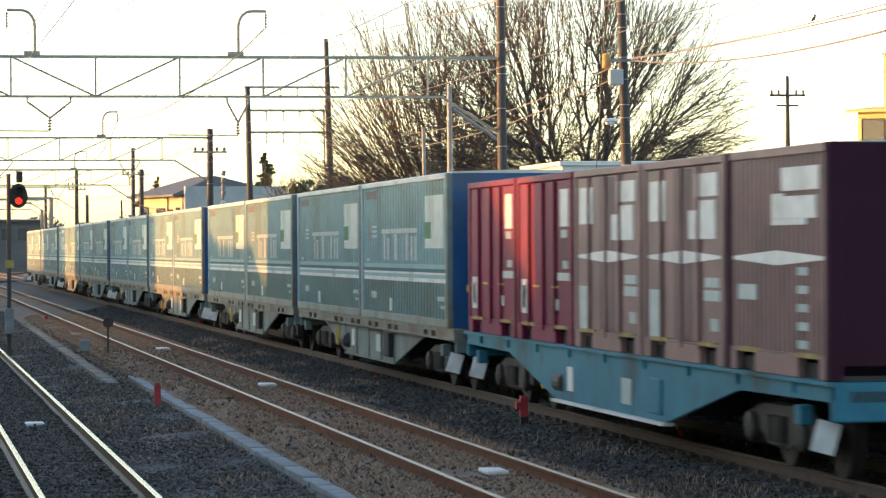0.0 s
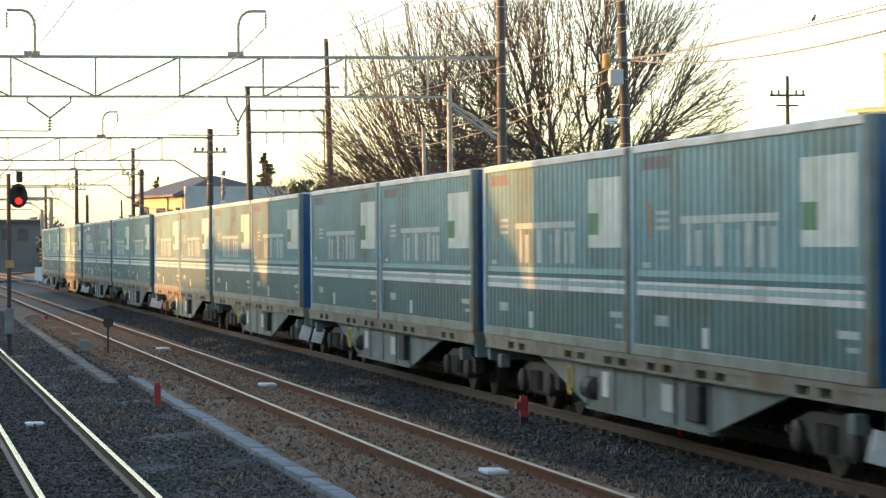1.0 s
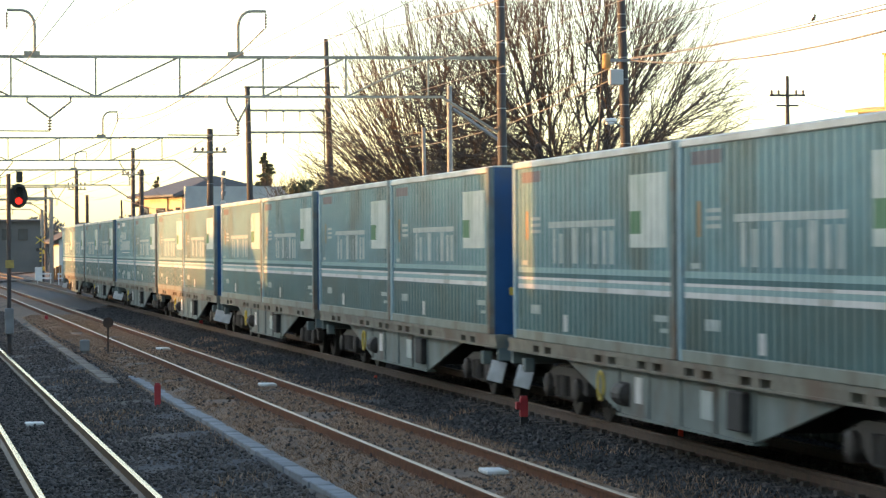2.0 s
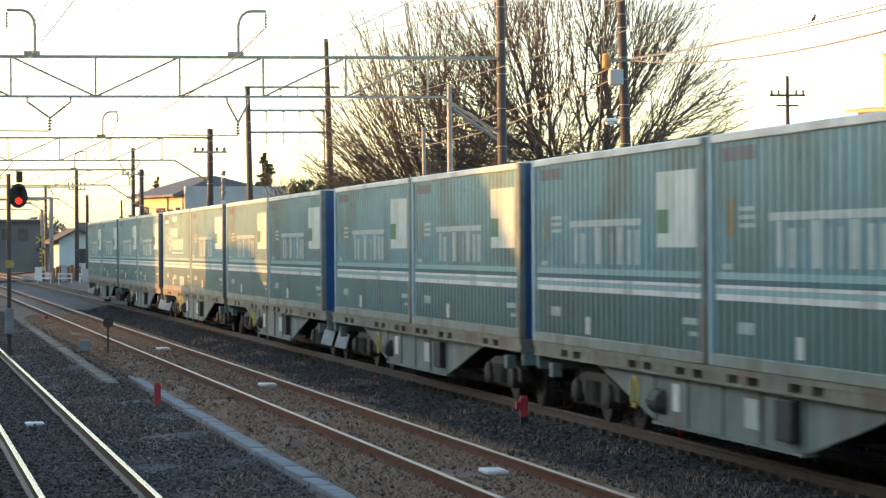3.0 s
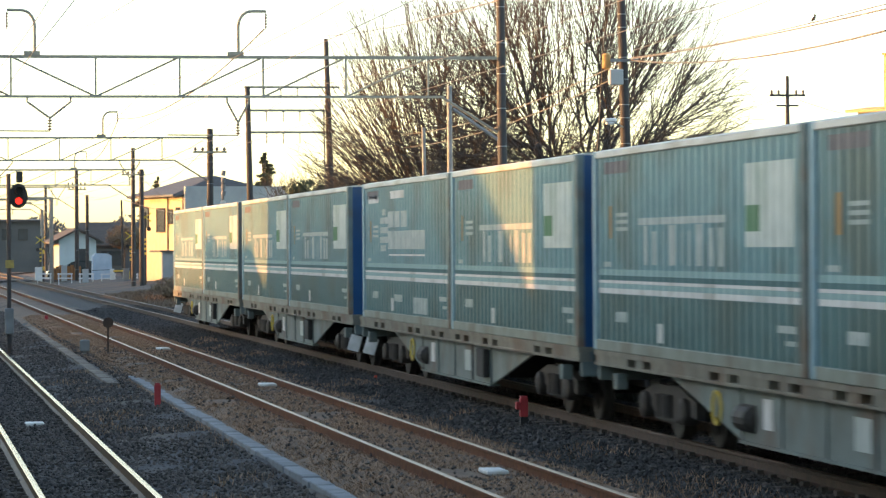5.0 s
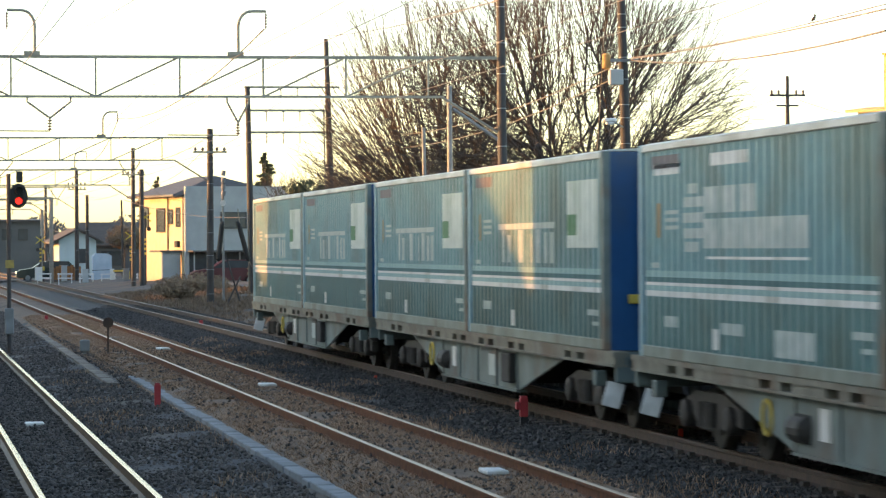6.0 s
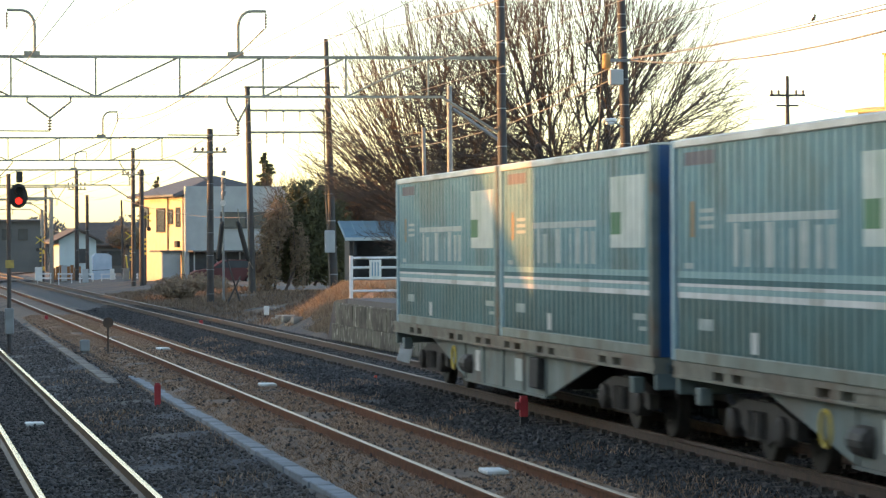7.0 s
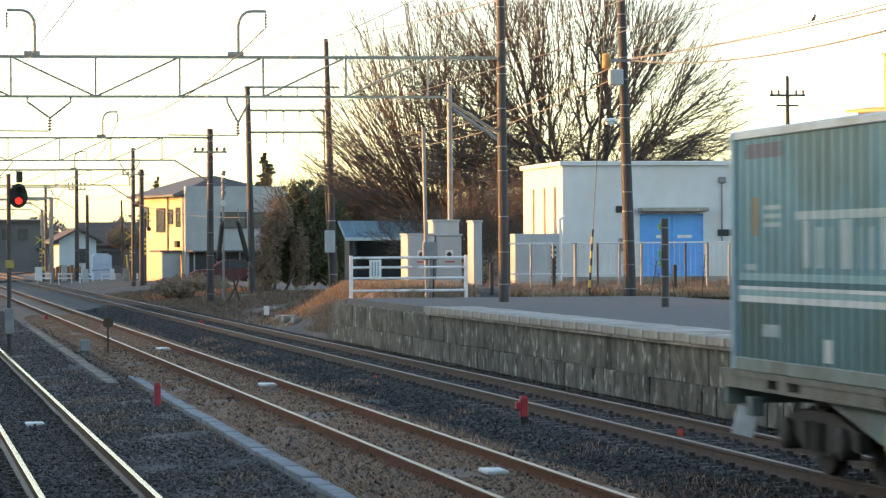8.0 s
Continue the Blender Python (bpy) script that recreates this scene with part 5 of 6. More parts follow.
def yard_things():
    s = thing("sheeted_stack", "stack covered with a pale blue sheet", "covered stack", (14.0, 240, -0.2))
    bm = bmesh.new()
    prism(bm, [(0, 0), (1.4, 0), (1.38, 1.95), (1.1, 2.1), (0.25, 2.12), (0.05, 1.9)], 1, 0, 1.6)
    part("cover", bm, M["tarp"], s)
    part("rope", tube(bmesh.new(), [(-0.01, -0.02, 0.9), (1.41, -0.02, 0.95)], 0.02, 5), M["timber"], s)
    s = thing("white_board", "white leaning board near the crossing", "board", (14.75, 232, -0.2))
    part("panel", boxes((0, 0.30, 0, 0.04, 0.1, 1.05), bev=0.01), M["white"], s)
    part("leg", boxes((0.02, 0.08, 0.0, 0.04, -0.1, 0.1)), M["white"], s)
    s = thing("control_box", "pale control box on a post", "control box", (16.5, 225, -0.2))
    part("box", boxes((0, 0.45, 0, 0.3, 0.55, 1.15), bev=0.02), M["cabinet"], s)
    part("post", boxes((0.18, 0.27, 0.1, 0.2, -0.1, 0.55)), M["pole_grey"], s)
    s = thing("fence", "rusty orange panel fence by the crossing", "fence", (11.6, 250, -0.2))
    for k in range(8):
        part("panel", boxes((0.27 * k, 0.27 * k + 0.25, 0, 0.05, 0.0, 1.05 + 0.1 * (k % 3)), bev=0.01), M["rust_fence"], s)
    s = thing("equipment_cabinet", "white crossing cabinet with a striped post", "equipment cabinet", (10.3, 243, -0.2))
    part("cabinet", boxes((-0.25, 0.25, -0.2, 0.2, 0, 1.15), bev=0.03), M["white"], s)
    part("sign_post", boxes((0.3, 0.42, -0.05, 0.05, 0, 2.6)), M["pole"], s)
    for k in range(4):
        part("stripe", boxes((0.29, 0.43, -0.06, 0.06, 0.3 + 0.6 * k, 0.6 + 0.6 * k)), M["yellow"] if k % 2 else M["black"], s)
    s = thing("shunting_sign", "pair of black relay arms on a thin leaning stand", "trackside sign", (12.95, 133, -0.2))
    for k, (x, l) in enumerate(((0.0, -0.25), (0.55, 0.6))):
        bm = bmesh.new()
        tube(bm, [(x, 0, 3.5), (x + l * 0.15, 0, 3.35), (x + l * 0.75, 0, 2.0), (x + l * 0.8, 0, 1.9)], [0.05, 0.10, 0.10, 0.04], 10)
        part("arm", bm, M["black"], s, "black rounded arm")
    part("stand", tube(bmesh.new(), [(0.1, 0, 2.2), (0.75, 0, 0.0)], 0.035, 6), M["pole"], s)
    part("stand", tube(bmesh.new(), [(0.7, 0, 1.3), (0.05, 0, 0.0)], 0.035, 6), M["pole"], s)
    part("cable", tube(bmesh.new(), [(0.6, 0, 4.0), (0.8, 0, 2.4), (1.2, 0, 1.6)], 0.02, 5), M["wire"], s)
    s = thing("warning_lamp_post", "thin crossing post with a round sign", "signal post", (13.3, 138.5, -0.2))
    part("shaft", tube(bmesh.new(), [(0.2, 0, 0), (0.2, 0, 5.2)], 0.05, 8), M["pole_grey"], s)
    part("head", tube(bmesh.new(), [(0.2, -0.06, 4.3), (0.2, 0.0, 4.3)], 0.12, 14), M["white"], s)
    for k in range(4):
        part("fitting", tube(bmesh.new(), [(0.2, -0.02, 4.6 + 0.28 * k), (0.24, -0.02, 4.8 + 0.28 * k)], 0.09, 8), M["pole_grey"], s)
    # sunlit bricks and low walls behind the platform fence
    w = thing("retaining_wall", "low pale wall with rough top behind the fence", "low wall", (17.6, 94, 0.7))
    rnd = random.Random(9)
    for k in range(14):
        part("block", boxes((0.33 * k, 0.33 * k + 0.31, 0, 0.2, 0.0, 0.50 + rnd.uniform(-0.03, 0.05)), bev=0.02), M["conc"], w)


yard_things()


# ---------------------------------------------------------------- trackside markers
def markers():
    def post(x, y, z0, w, h, m, label, foot=0.0):
        p = thing("marker_post", label, "marker post", (x, y, z0))
        part("shaft", boxes((-w / 2, w / 2, -w / 2, w / 2, foot, h), bev=w * 0.12), M[m], p)
        part("cap", boxes((-w * 0.42, w * 0.42, -w * 0.42, w * 0.42, h, h + 0.02), bev=0.004), M[m], p)
        if foot:
            part("foot", boxes((-w * 0.45, w * 0.45, -w * 0.45, w * 0.45, -0.1, foot)), M["black"], p)
        return p
    q = post(8.27, 43.8, -0.25, 0.105, 0.46, "red", "stout faded red post beside the track", 0.20)
    part("lug", boxes((-0.11, -0.05, -0.06, 0.06, 0.30, 0.40), bev=0.01), M["red"], q)
    post(4.13, 53.3, -0.42, 0.10, 0.48, "red", "short red post by the cable trough")
    post(9.0, 99.3, -0.35, 0.11, 0.42, "red", "small red post between the tracks")
    post(5.0, 112.0, -0.4, 0.12, 0.40, "red", "small red post by the siding")
    post(9.65, 40.6, -0.28, 0.06, 0.20, "orange_red", "low orange-red stake in the ballast")
    post(8.6, 60.0, -0.28, 0.06, 0.16, "orange_red", "low orange-red stake in the ballast")
    post(12.13, 109.9, -0.05, 0.16, 0.34, "white", "white boundary stone in the verge", 0.06)
    rnd = random.Random(12)
    for x, y, z, w in ((13.07, 115.2, 0.11, 0.22), (11.81, 103.0, 0.05, 0.3), (11.67, 99.5, 0.07, 0.45), (11.64, 97.0, 0.09, 0.4), (11.72, 104.2, -0.02, 0.25), ):
        q = thing("rubble", "broken pale concrete lump lying in the verge", "rubble", (x, y, z), rnd.uniform(0, 90), group="verge rubble")
        bm = boxes((-w / 2, w / 2, -w / 3, w / 3, -0.08, w * 0.28), bev=w * 0.08)
        for v in bm.verts: v.co += Vector((rnd.uniform(-1, 1), rnd.uniform(-1, 1), rnd.uniform(-1, 1))) * w * 0.07
        part("lump", bm, M["conc"], q)
    for x, y, w in ((6.23, 56.4, 0.27), (6.08, 33.9, 0.23), (6.13, 77.4, 0.30), (2.05, 50.0, 0.28)):
        b = thing("track_box", "white flat cover box between the rails", "track box", (x, y, (-0.12 if x > 4 else -0.40)), group="white track boxes")
        part("cover", boxes((-w / 2, w / 2, -0.27, 0.27, 0.0, 0.05), bev=0.012), M["white"], b)
        part("base", boxes((-w / 2 + 0.03, w / 2 - 0.03, -0.3, 0.3, -0.1, 0.0)), M["conc"], b)
    b = thing("track_box", "small white ballast marker", "track box", (8.9, 63.5, -0.26))
    part("cover", boxes((-0.07, 0.07, -0.05, 0.05, 0.0, 0.10), bev=0.01), M["white"], b)
    part("base", boxes((-0.06, 0.06, -0.04, 0.04, -0.05, 0.0)), M["conc"], b)
    s = thing("point_indicator", "round rusty indicator on a thin stem", "indicator", (4.66, 76.0, -0.45))
    part("stem", tube(bmesh.new(), [(0.12, 0, 0), (0.12, 0, 1.0)], 0.022, 8), M["rail_side"], s)
    part("disc", tube(bmesh.new(), [(0.12, -0.02, 1.0), (0.12, 0.02, 1.0)], 0.12, 18), M["rail_side"], s, "rust-brown disc")
    s = thing("trackside_box", "small grey box on a post by the trough", "equipment box", (4.38, 78.5, -0.42))
    part("box", boxes((-0.1, 0.12, -0.15, 0.15, 0.25, 0.52), bev=0.02), M["pole_grey"], s)
    part("leg", boxes((-0.03, 0.05, -0.05, 0.05, -0.1, 0.25)), M["pole_grey"], s)


markers()


# ---------------------------------------------------------------- car on the crossing
def car(label, paint, lamp):
    c = thing("car", label, "car")
    bm = bmesh.new()
    prism(bm, [(0.0, 0.35), (0.02, 0.75), (0.35, 0.90), (1.15, 1.0), (1.9, 1.48), (2.4, 1.55), (3.9, 1.52), (4.35, 1.05), (4.4, 0.4), (4.2, 0.3), (0.2, 0.28)], 1, -0.85, 0.85)
    part("body", bm, M[paint], c)
    bm = bmesh.new()
    prism(bm, [(1.35, 1.05), (1.95, 1.42), (2.4, 1.48), (3.8, 1.45), (4.1, 1.05)], 1, -0.856, 0.856)
    part("window", bm, M["glass"], c, "dark side glass")
    for x in (0.85, 3.5):
        for sy in (-0.75, 0.75):
            w = part("wheel", tube(bmesh.new(), [(x, sy - 0.1, 0.31), (x, sy + 0.1, 0.31)], 0.31, 18), M["tyre"], c)
            part("rim", tube(bmesh.new(), [(x, sy - 0.108, 0.31), (x, sy + 0.108, 0.31)], 0.19, 12), M["pole_grey"], w)
    for sy in (-0.6, 0.6):
        part("headlight", boxes((-0.02, 0.06, sy - 0.15, sy + 0.15, 0.62, 0.78), bev=0.02), M[lamp], c)
    return c


CAR = car("dark estate car with lit headlamps on the crossing road", "car_paint", "lamp_warm")
parked = car("dull maroon car parked beside the house", "maroon_dark", "glass")
parked.matrix_world = pose(17.6, 201.0, 0.0)


def gate():
    g = thing("crossing_gate", "level crossing machine with a lifting yellow arm", "crossing gate", (15.5, 225, -0.2))
    part("machine", boxes((-0.12, 0.12, -0.15, 0.15, 0, 0.95), bev=0.02), M["yellow"], g)
    a = part("arm", boxes((-1.0, 0.0, -0.05, 0.05, -0.05, 0.05), bev=0.015), M["yellow"], g, "pale yellow lifting arm")
    part("tip", boxes((-1.06, -1.0, -0.06, 0.06, -0.06, 0.06)), M["white"], a)
    a.location = (0, 0, 0.95)
    return a


GATE_ARM = gate()
# ---------------------------------------------------------------- trees and bushes
def mesh_object(name, verts, faces, material, parent=None, label="", kind=""):
    me = bpy.data.meshes.new(name)
    me.from_pydata(verts, [], faces)
    me.materials.append(material)
    ob = new(name, me)
    ob.parent = parent
    return tagged(ob, label, kind=kind)


def limb_mesh(segs, sides):
    """segs: (start, end, radius, radius). One prism for each."""
    verts, faces = [], []
    for a, b, r0, r1 in segs:
        d = (b - a).normalized()
        u = d.orthogonal().normalized(); v = d.cross(u)
        n = len(verts)
        for q, r in ((a, r0), (b, r1)):
            for k in range(sides):
                t = 2 * math.pi * k / sides
                verts.append(q + (u * math.cos(t) + v * math.sin(t)) * r)
        for k in range(sides):
            faces.append((n + k, n + (k + 1) % sides, n + sides + (k + 1) % sides, n + sides + k))
    return [tuple(v) for v in verts], faces


def bare_tree(at, seed, height, spread, limbs, kids, trunk_r, label, trunk_h=2.2):
    rnd = random.Random(seed)
    t = thing("tree", label, "tree", at, group="bare trees")
    levels = {0: [], 1: [], 2: [], 3: [], 4: [], 5: []}
    lens = [None, height * 0.44, height * 0.29, height * 0.19, height * 0.115, height * 0.062]

    def grow(p, d, length, r, level):
        n = (0, 5, 4, 3, 3, 2)[level]
        pts = [p]
        for i in range(n):
            j = Vector((rnd.uniform(-1, 1), rnd.uniform(-1, 1), rnd.uniform(-0.6, 1))) * (0.11 if level < 3 else 0.17)
            d = (d + j + Vector((0, 0, 0.045))).normalized()
            q = pts[-1] + d * (length / n)
            f0, f1 = 1 - 0.62 * i / n, 1 - 0.62 * (i + 1) / n
            levels[level].append((pts[-1], q, r * f0, r * f1))
            pts.append(q)
        if level == 5: return
        m = kids[level]
        for k in range(m):
            f = 0.25 + 0.75 * (k + rnd.random()) / m
            i = min(n - 1, int(f * n))
            q = pts[i].lerp(pts[i + 1], f * n - i)
            base = (pts[i + 1] - pts[i]).normalized()
            side = Vector((rnd.gauss(0, 1), rnd.gauss(0, 1), rnd.gauss(0, 0.7)))
            side = (side - base * side.dot(base)).normalized()
            ang = radians(rnd.uniform(16, 44))
            nd = base * math.cos(ang) + side * math.sin(ang)
            grow(q, nd, lens[level + 1] * rnd.uniform(0.65, 1.15) * (1.1 - 0.35 * f), max(0.009, r * (0.49 - 0.14 * f)), level + 1)

    top = Vector((0, 0, trunk_h))
    levels[0].append((Vector((0, 0, -0.5)), Vector((0.05, 0, trunk_h * 0.6)), trunk_r * 1.25, trunk_r))
    levels[0].append((Vector((0.05, 0, trunk_h * 0.6)), top, trunk_r, trunk_r * 0.9))
    for k in range(limbs):
        az = 2 * math.pi * (k + rnd.uniform(-0.3, 0.3)) / limbs
        tilt = radians(rnd.uniform(6, 30) if k % 3 == 0 else rnd.uniform(34, 62)) * spread
        d = Vector((math.cos(az) * math.sin(tilt), math.sin(az) * math.sin(tilt), math.cos(tilt)))
        grow(top - Vector((0, 0, rnd.uniform(0, 0.7))), d, lens[1] * rnd.uniform(0.85, 1.2), trunk_r * rnd.uniform(0.22, 0.40), 1)
    mesh_object("trunk", *limb_mesh(levels[0], 12), M["bark"], t)
    mesh_object("branchwork", *limb_mesh(levels[1] + levels[2], 6), M["bark"], t, "rising forked limbs", "stuff")
    mesh_object("crown", *limb_mesh(levels[3] + levels[4] + levels[5], 3), M["bark"], t, "dense crown of fine bare twigs", "stuff")
    return t



def crown_tree(at, seed, centre, half, tips, trunk_h, label, tip_r=0.0085):
    """A bare tree that forks again and again, its limbs fanning out from the trunk to twig ends spread
    through the crown, an ellipsoid with a taller upper half."""
    rg = np.random.default_rng(seed)
    t = thing("tree", label, "tree", at, group="bare trees")
    c, (hx, hy, up, down) = np.array(centre, float), half
    v = rg.normal(size=(tips, 3))
    v = v / np.linalg.norm(v, axis=1)[:, None] * (rg.random(tips) ** 0.31)[:, None]
    v *= (1 + 0.10 * np.sin(v[:, :1] * 9 + 1) * np.sin(v[:, 2:] * 11))
    ends = c + v * np.stack([np.full(tips, hx), np.full(tips, hy), np.where(v[:, 2] > 0, up, down)], 1)
    pos, par, way = [np.array([0, 0, -0.5]), np.array([0.03, 0, trunk_h * 0.5]), np.array([0, 0, trunk_h])], [-1, 0, 1], [np.array([0, 0, 1.0])] * 3

    def run(n, target, wobble):
        """A limb from node n to the target, bending out of the direction it comes from."""
        a, d0 = pos[n], way[n]
        span = np.linalg.norm(target - a)
        k = max(1, int(span / 0.38))
        for i in range(1, k + 1):
            f = i / k
            q = a + (target - a) * f + (d0 * span * 0.22 - (target - a) * 0.22) * math.sin(math.pi * f) * (1 - f)
            if i < k: q = q + rg.normal(0, wobble, 3)
            d = q - pos[n]
            pos.append(q); par.append(n); way.append(d / max(1e-6, np.linalg.norm(d)))
            n = len(pos) - 1
        return n

    todo = [(2, np.arange(tips), 0)]
    while todo:
        n, ids, level = todo.pop()
        p = pos[n]
        if len(ids) <= 2:
            for e in ids:
                q = run(n, ends[e], 0.035)
                for k in range(2):                          # a last pair of fine twigs
                    w = way[q] + rg.normal(0, 0.38, 3)
                    run(par[q] if k else q, pos[par[q] if k else q] + w / np.linalg.norm(w) * rg.uniform(0.25, 0.6), 0.03)
            continue
        u = ends[ids] - p
        dist = np.linalg.norm(u, axis=1)
        u /= np.maximum(dist, 1e-6)[:, None]
        m = u.mean(0)
        axis = np.linalg.svd(u - m, full_matrices=False)[2][0]
        side = u @ axis
        low = side < np.quantile(side, rg.uniform(0.32, 0.68))
        for group in (ids[low], ids[~low]):
            g = ends[group] - p
            gd = np.linalg.norm(g, axis=1)
            d = (g / np.maximum(gd, 1e-6)[:, None]).mean(0)
            d /= max(1e-6, np.linalg.norm(d))
            share = (0.07, 0.10, 0.13, 0.16)[level] if level < 4 else 0.24
            reach = np.quantile(gd, 0.3) * share * rg.uniform(0.6, 1.5)
            w = d + 0.25 * way[n] + rg.normal(0, 0.13, 3)
            q = run(n, p + w / np.linalg.norm(w) * reach, 0.035) if reach > 0.05 else n
            todo.append((q, group, level + 1))
    area = np.zeros(len(pos))
    for n in range(len(pos) - 1, 0, -1):                    # limbs thicken by what they carry
        if area[n] == 0: area[n] = tip_r ** 2.6
        area[par[n]] += area[n]
    r = area ** (1 / 2.6)
    thick, fine = [], []
    for n in range(1, len(pos)):
        a = par[n]
        seg = (Vector(pos[a]), Vector(pos[n]), min(r[a], r[n] * 1.2), r[n])
        (thick if r[n] > 0.03 else fine).append(seg)
    mesh_object("trunk", *limb_mesh(thick[:2], 12), M["bark"], t)
    mesh_object("branchwork", *limb_mesh(thick[2:], 6), M["bark"], t, "rising forked limbs", "stuff")
    mesh_object("crown", *limb_mesh(fine, 3), M["bark"], t, "dense crown of fine bare twigs", "stuff")
    return t


crown_tree((25.9, 125, 0.4), 5, (-0.5, 0, 6.0), (7.3, 5.0, 8.4, 3.2), 4600, 3.4, "large bare zelkova with a fanned crown of twigs")
crown_tree((21.2, 127, 0.4), 8, (-1.2, 0, 5.7), (4.7, 3.4, 6.4, 3.3), 2000, 1.4, "bare tree with many slanting limbs beside the zelkova")
bare_tree((20.3, 155, 0.4), 15, 7.2, 1.0, 9, (0, 6, 5, 5, 3), 0.18, "low bare tree in the thicket", 0.8)
bare_tree((22.9, 153, 0.4), 21, 6.4, 1.1, 9, (0, 6, 5, 5, 3), 0.16, "low brown bare tree behind the shed", 0.6)
bare_tree((23.0, 118, 0.5), 27, 6.0, 1.1, 8, (0, 6, 5, 5, 3), 0.14, "low bare tree behind the cabinets", 0.6)
bare_tree((20.0, 116, 0.5), 33, 5.4, 1.1, 8, (0, 6, 5, 5, 3), 0.12, "low bare tree behind the cabinets", 0.5)


def leaf_cloud(name, label, at, blobs, count, size, material, seed, trunk=None, category="bush"):
    """A bush: leaf pairs spread through overlapping lumps, thinner at the rim, on a few stems."""
    rnd = random.Random(seed)
    t = thing(name, label, category, at)
    verts, faces = [], []
    for _ in range(count):
        bx, by, bz, br, bh = rnd.choice(blobs)
        v = Vector((rnd.gauss(0, 1), rnd.gauss(0, 1), rnd.gauss(0, 1))).normalized() * (rnd.random() ** 0.45)
        if noise.noise(v * 2.6 + Vector((bx, by, bz))) < -0.22: continue
        p = Vector((bx + v.x * br, by + v.y * br, bz + v.z * bh))
        if p.z < 0: continue
        a = Vector((rnd.gauss(0, 1), rnd.gauss(0, 1), rnd.gauss(0, 1))).normalized() * size * rnd.uniform(0.6, 1.3)
        b = a.orthogonal().normalized() * size * rnd.uniform(0.25, 0.5)
        n = len(verts)
        verts += [tuple(p - a), tuple(p + b), tuple(p + a), tuple(p - b)]
        faces.append((n, n + 1, n + 2, n + 3))
    mesh_object("foliage", verts, faces, material, t, kind="stuff")
    segs = []
    for bx, by, bz, br, bh in blobs:
        q = Vector((bx * 0.5, by * 0.5, 0))
        segs.append((q, Vector((bx, by, bz)), 0.07, 0.025))
        for k in range(5):
            e = Vector((bx + rnd.uniform(-1, 1) * br * 0.8, by + rnd.uniform(-1, 1) * br * 0.8, bz + rnd.uniform(-0.3, 0.9) * bh))
            segs.append((Vector((bx, by, bz)).lerp(q, rnd.random() * 0.6), e, 0.03, 0.01))
    mesh_object("stem", *limb_mesh(segs, 5), M["bark"], t, kind="stuff")
    return t


leaf_cloud("evergreen_tree", "dark shaggy evergreen beside the line", (18.1, 151.5, 0.5), [(0, 0, 3.0, 1.3, 1.8), (-0.7, 0, 1.8, 1.0, 1.7), (0.6, 0.3, 3.7, 1.0, 1.2), (0.9, 0, 2.0, 1.1, 1.8), (0.2, 0, 1.2, 1.5, 1.2), (1.7, 0.2, 2.7, 1.0, 2.0), (1.6, 0, 1.2, 1.1, 1.3)], 34000, 0.10, M["evergreen"], 3, category="tree")
leaf_cloud("bush", "ochre ivy-grown bush at the verge", (16.7, 150.2, 0.2), [(0, 0, 2.0, 0.7, 1.6), (0.5, 0, 3.2, 0.7, 1.1), (-0.2, 0, 0.9, 0.8, 0.9), (1.4, 0, 1.6, 0.5, 1.6)], 9000, 0.08, M["brush"], 4)
leaf_cloud("bush", "tall brown winter shrubs behind the shed", (20.7, 155, 0.5), [(0, 0, 3.4, 1.5, 1.5), (1.5, 0, 3.6, 1.6, 1.5), (3.2, 0, 3.0, 1.7, 1.6), (5.0, 0, 2.6, 1.8, 1.8), (7.0, 0, 2.4, 1.8, 1.7), (9.0, 0, 2.6, 2.0, 1.8), (2.0, 0, 1.2, 2.0, 1.5), (6, 0, 1.2, 2.4, 1.5)], 42000, 0.11, M["brush"], 6)
def tiers(n, base, top, wide, seed):
    """Ragged tiers of a thin conifer, narrowing upward."""
    rnd = random.Random(seed)
    return [(rnd.uniform(-0.6, 0.6) * wide * (1 - k / n), rnd.uniform(-0.3, 0.3), base + (top - base) * k / n, wide * (1.05 - k / n) * rnd.uniform(0.45, 0.8), 0.12) for k in range(n)]


leaf_cloud("conifer", "dark ragged pine behind the house roof", (23.8, 216, 3.0), tiers(17, 1.6, 5.5, 1.7, 2), 4600, 0.11, M["evergreen"], 7, category="tree")
leaf_cloud("conifer", "small ragged conifer behind the house", (18.7, 240, 2.4), tiers(9, 2.8, 5.1, 1.0, 5), 1200, 0.11, M["evergreen"], 9, category="tree")
leaf_cloud("hedge", "green hedge in the yard by the crossing", (16.4, 215, -0.2), [(0, 0, 0.9, 0.7, 0.9), (0.8, 0, 0.8, 0.7, 0.8)], 5000, 0.10, M["evergreen"], 10)
leaf_cloud("bush", "brown clipped tree by the low house", (18.2, 268, 0.0), [(0, 0, 3.2, 1.6, 1.0), (1.0, 0, 3.0, 1.3, 0.9)], 5000, 0.14, M["brush"], 12, category="tree")
blobs = [(k * 5.0 - 40, (k % 3) * 6, 3.2 + 1.6 * math.sin(k * 1.7), 4.5, 3.5) for k in range(28)]
leaf_cloud("far_wood", "hazy grey wood on the skyline", (40, 560, 0), blobs, 30000, 0.5, M["far_wood"], 14, category="wood")
blobs = [(k * 3.2, (k % 2) * 4, 2.2 + 0.9 * math.sin(k * 2.3), 2.4, 2.4) for k in range(16)]
leaf_cloud("far_wood", "dark shrubs behind the far houses", (6, 380, 0), blobs, 14000, 0.3, M["far_wood"], 16, category="wood")
blobs = [(k * 2.2, (k % 2) * 1.5, 0.7 + 0.5 * math.sin(k * 2.1), 1.5, 0.9) for k in range(12)]
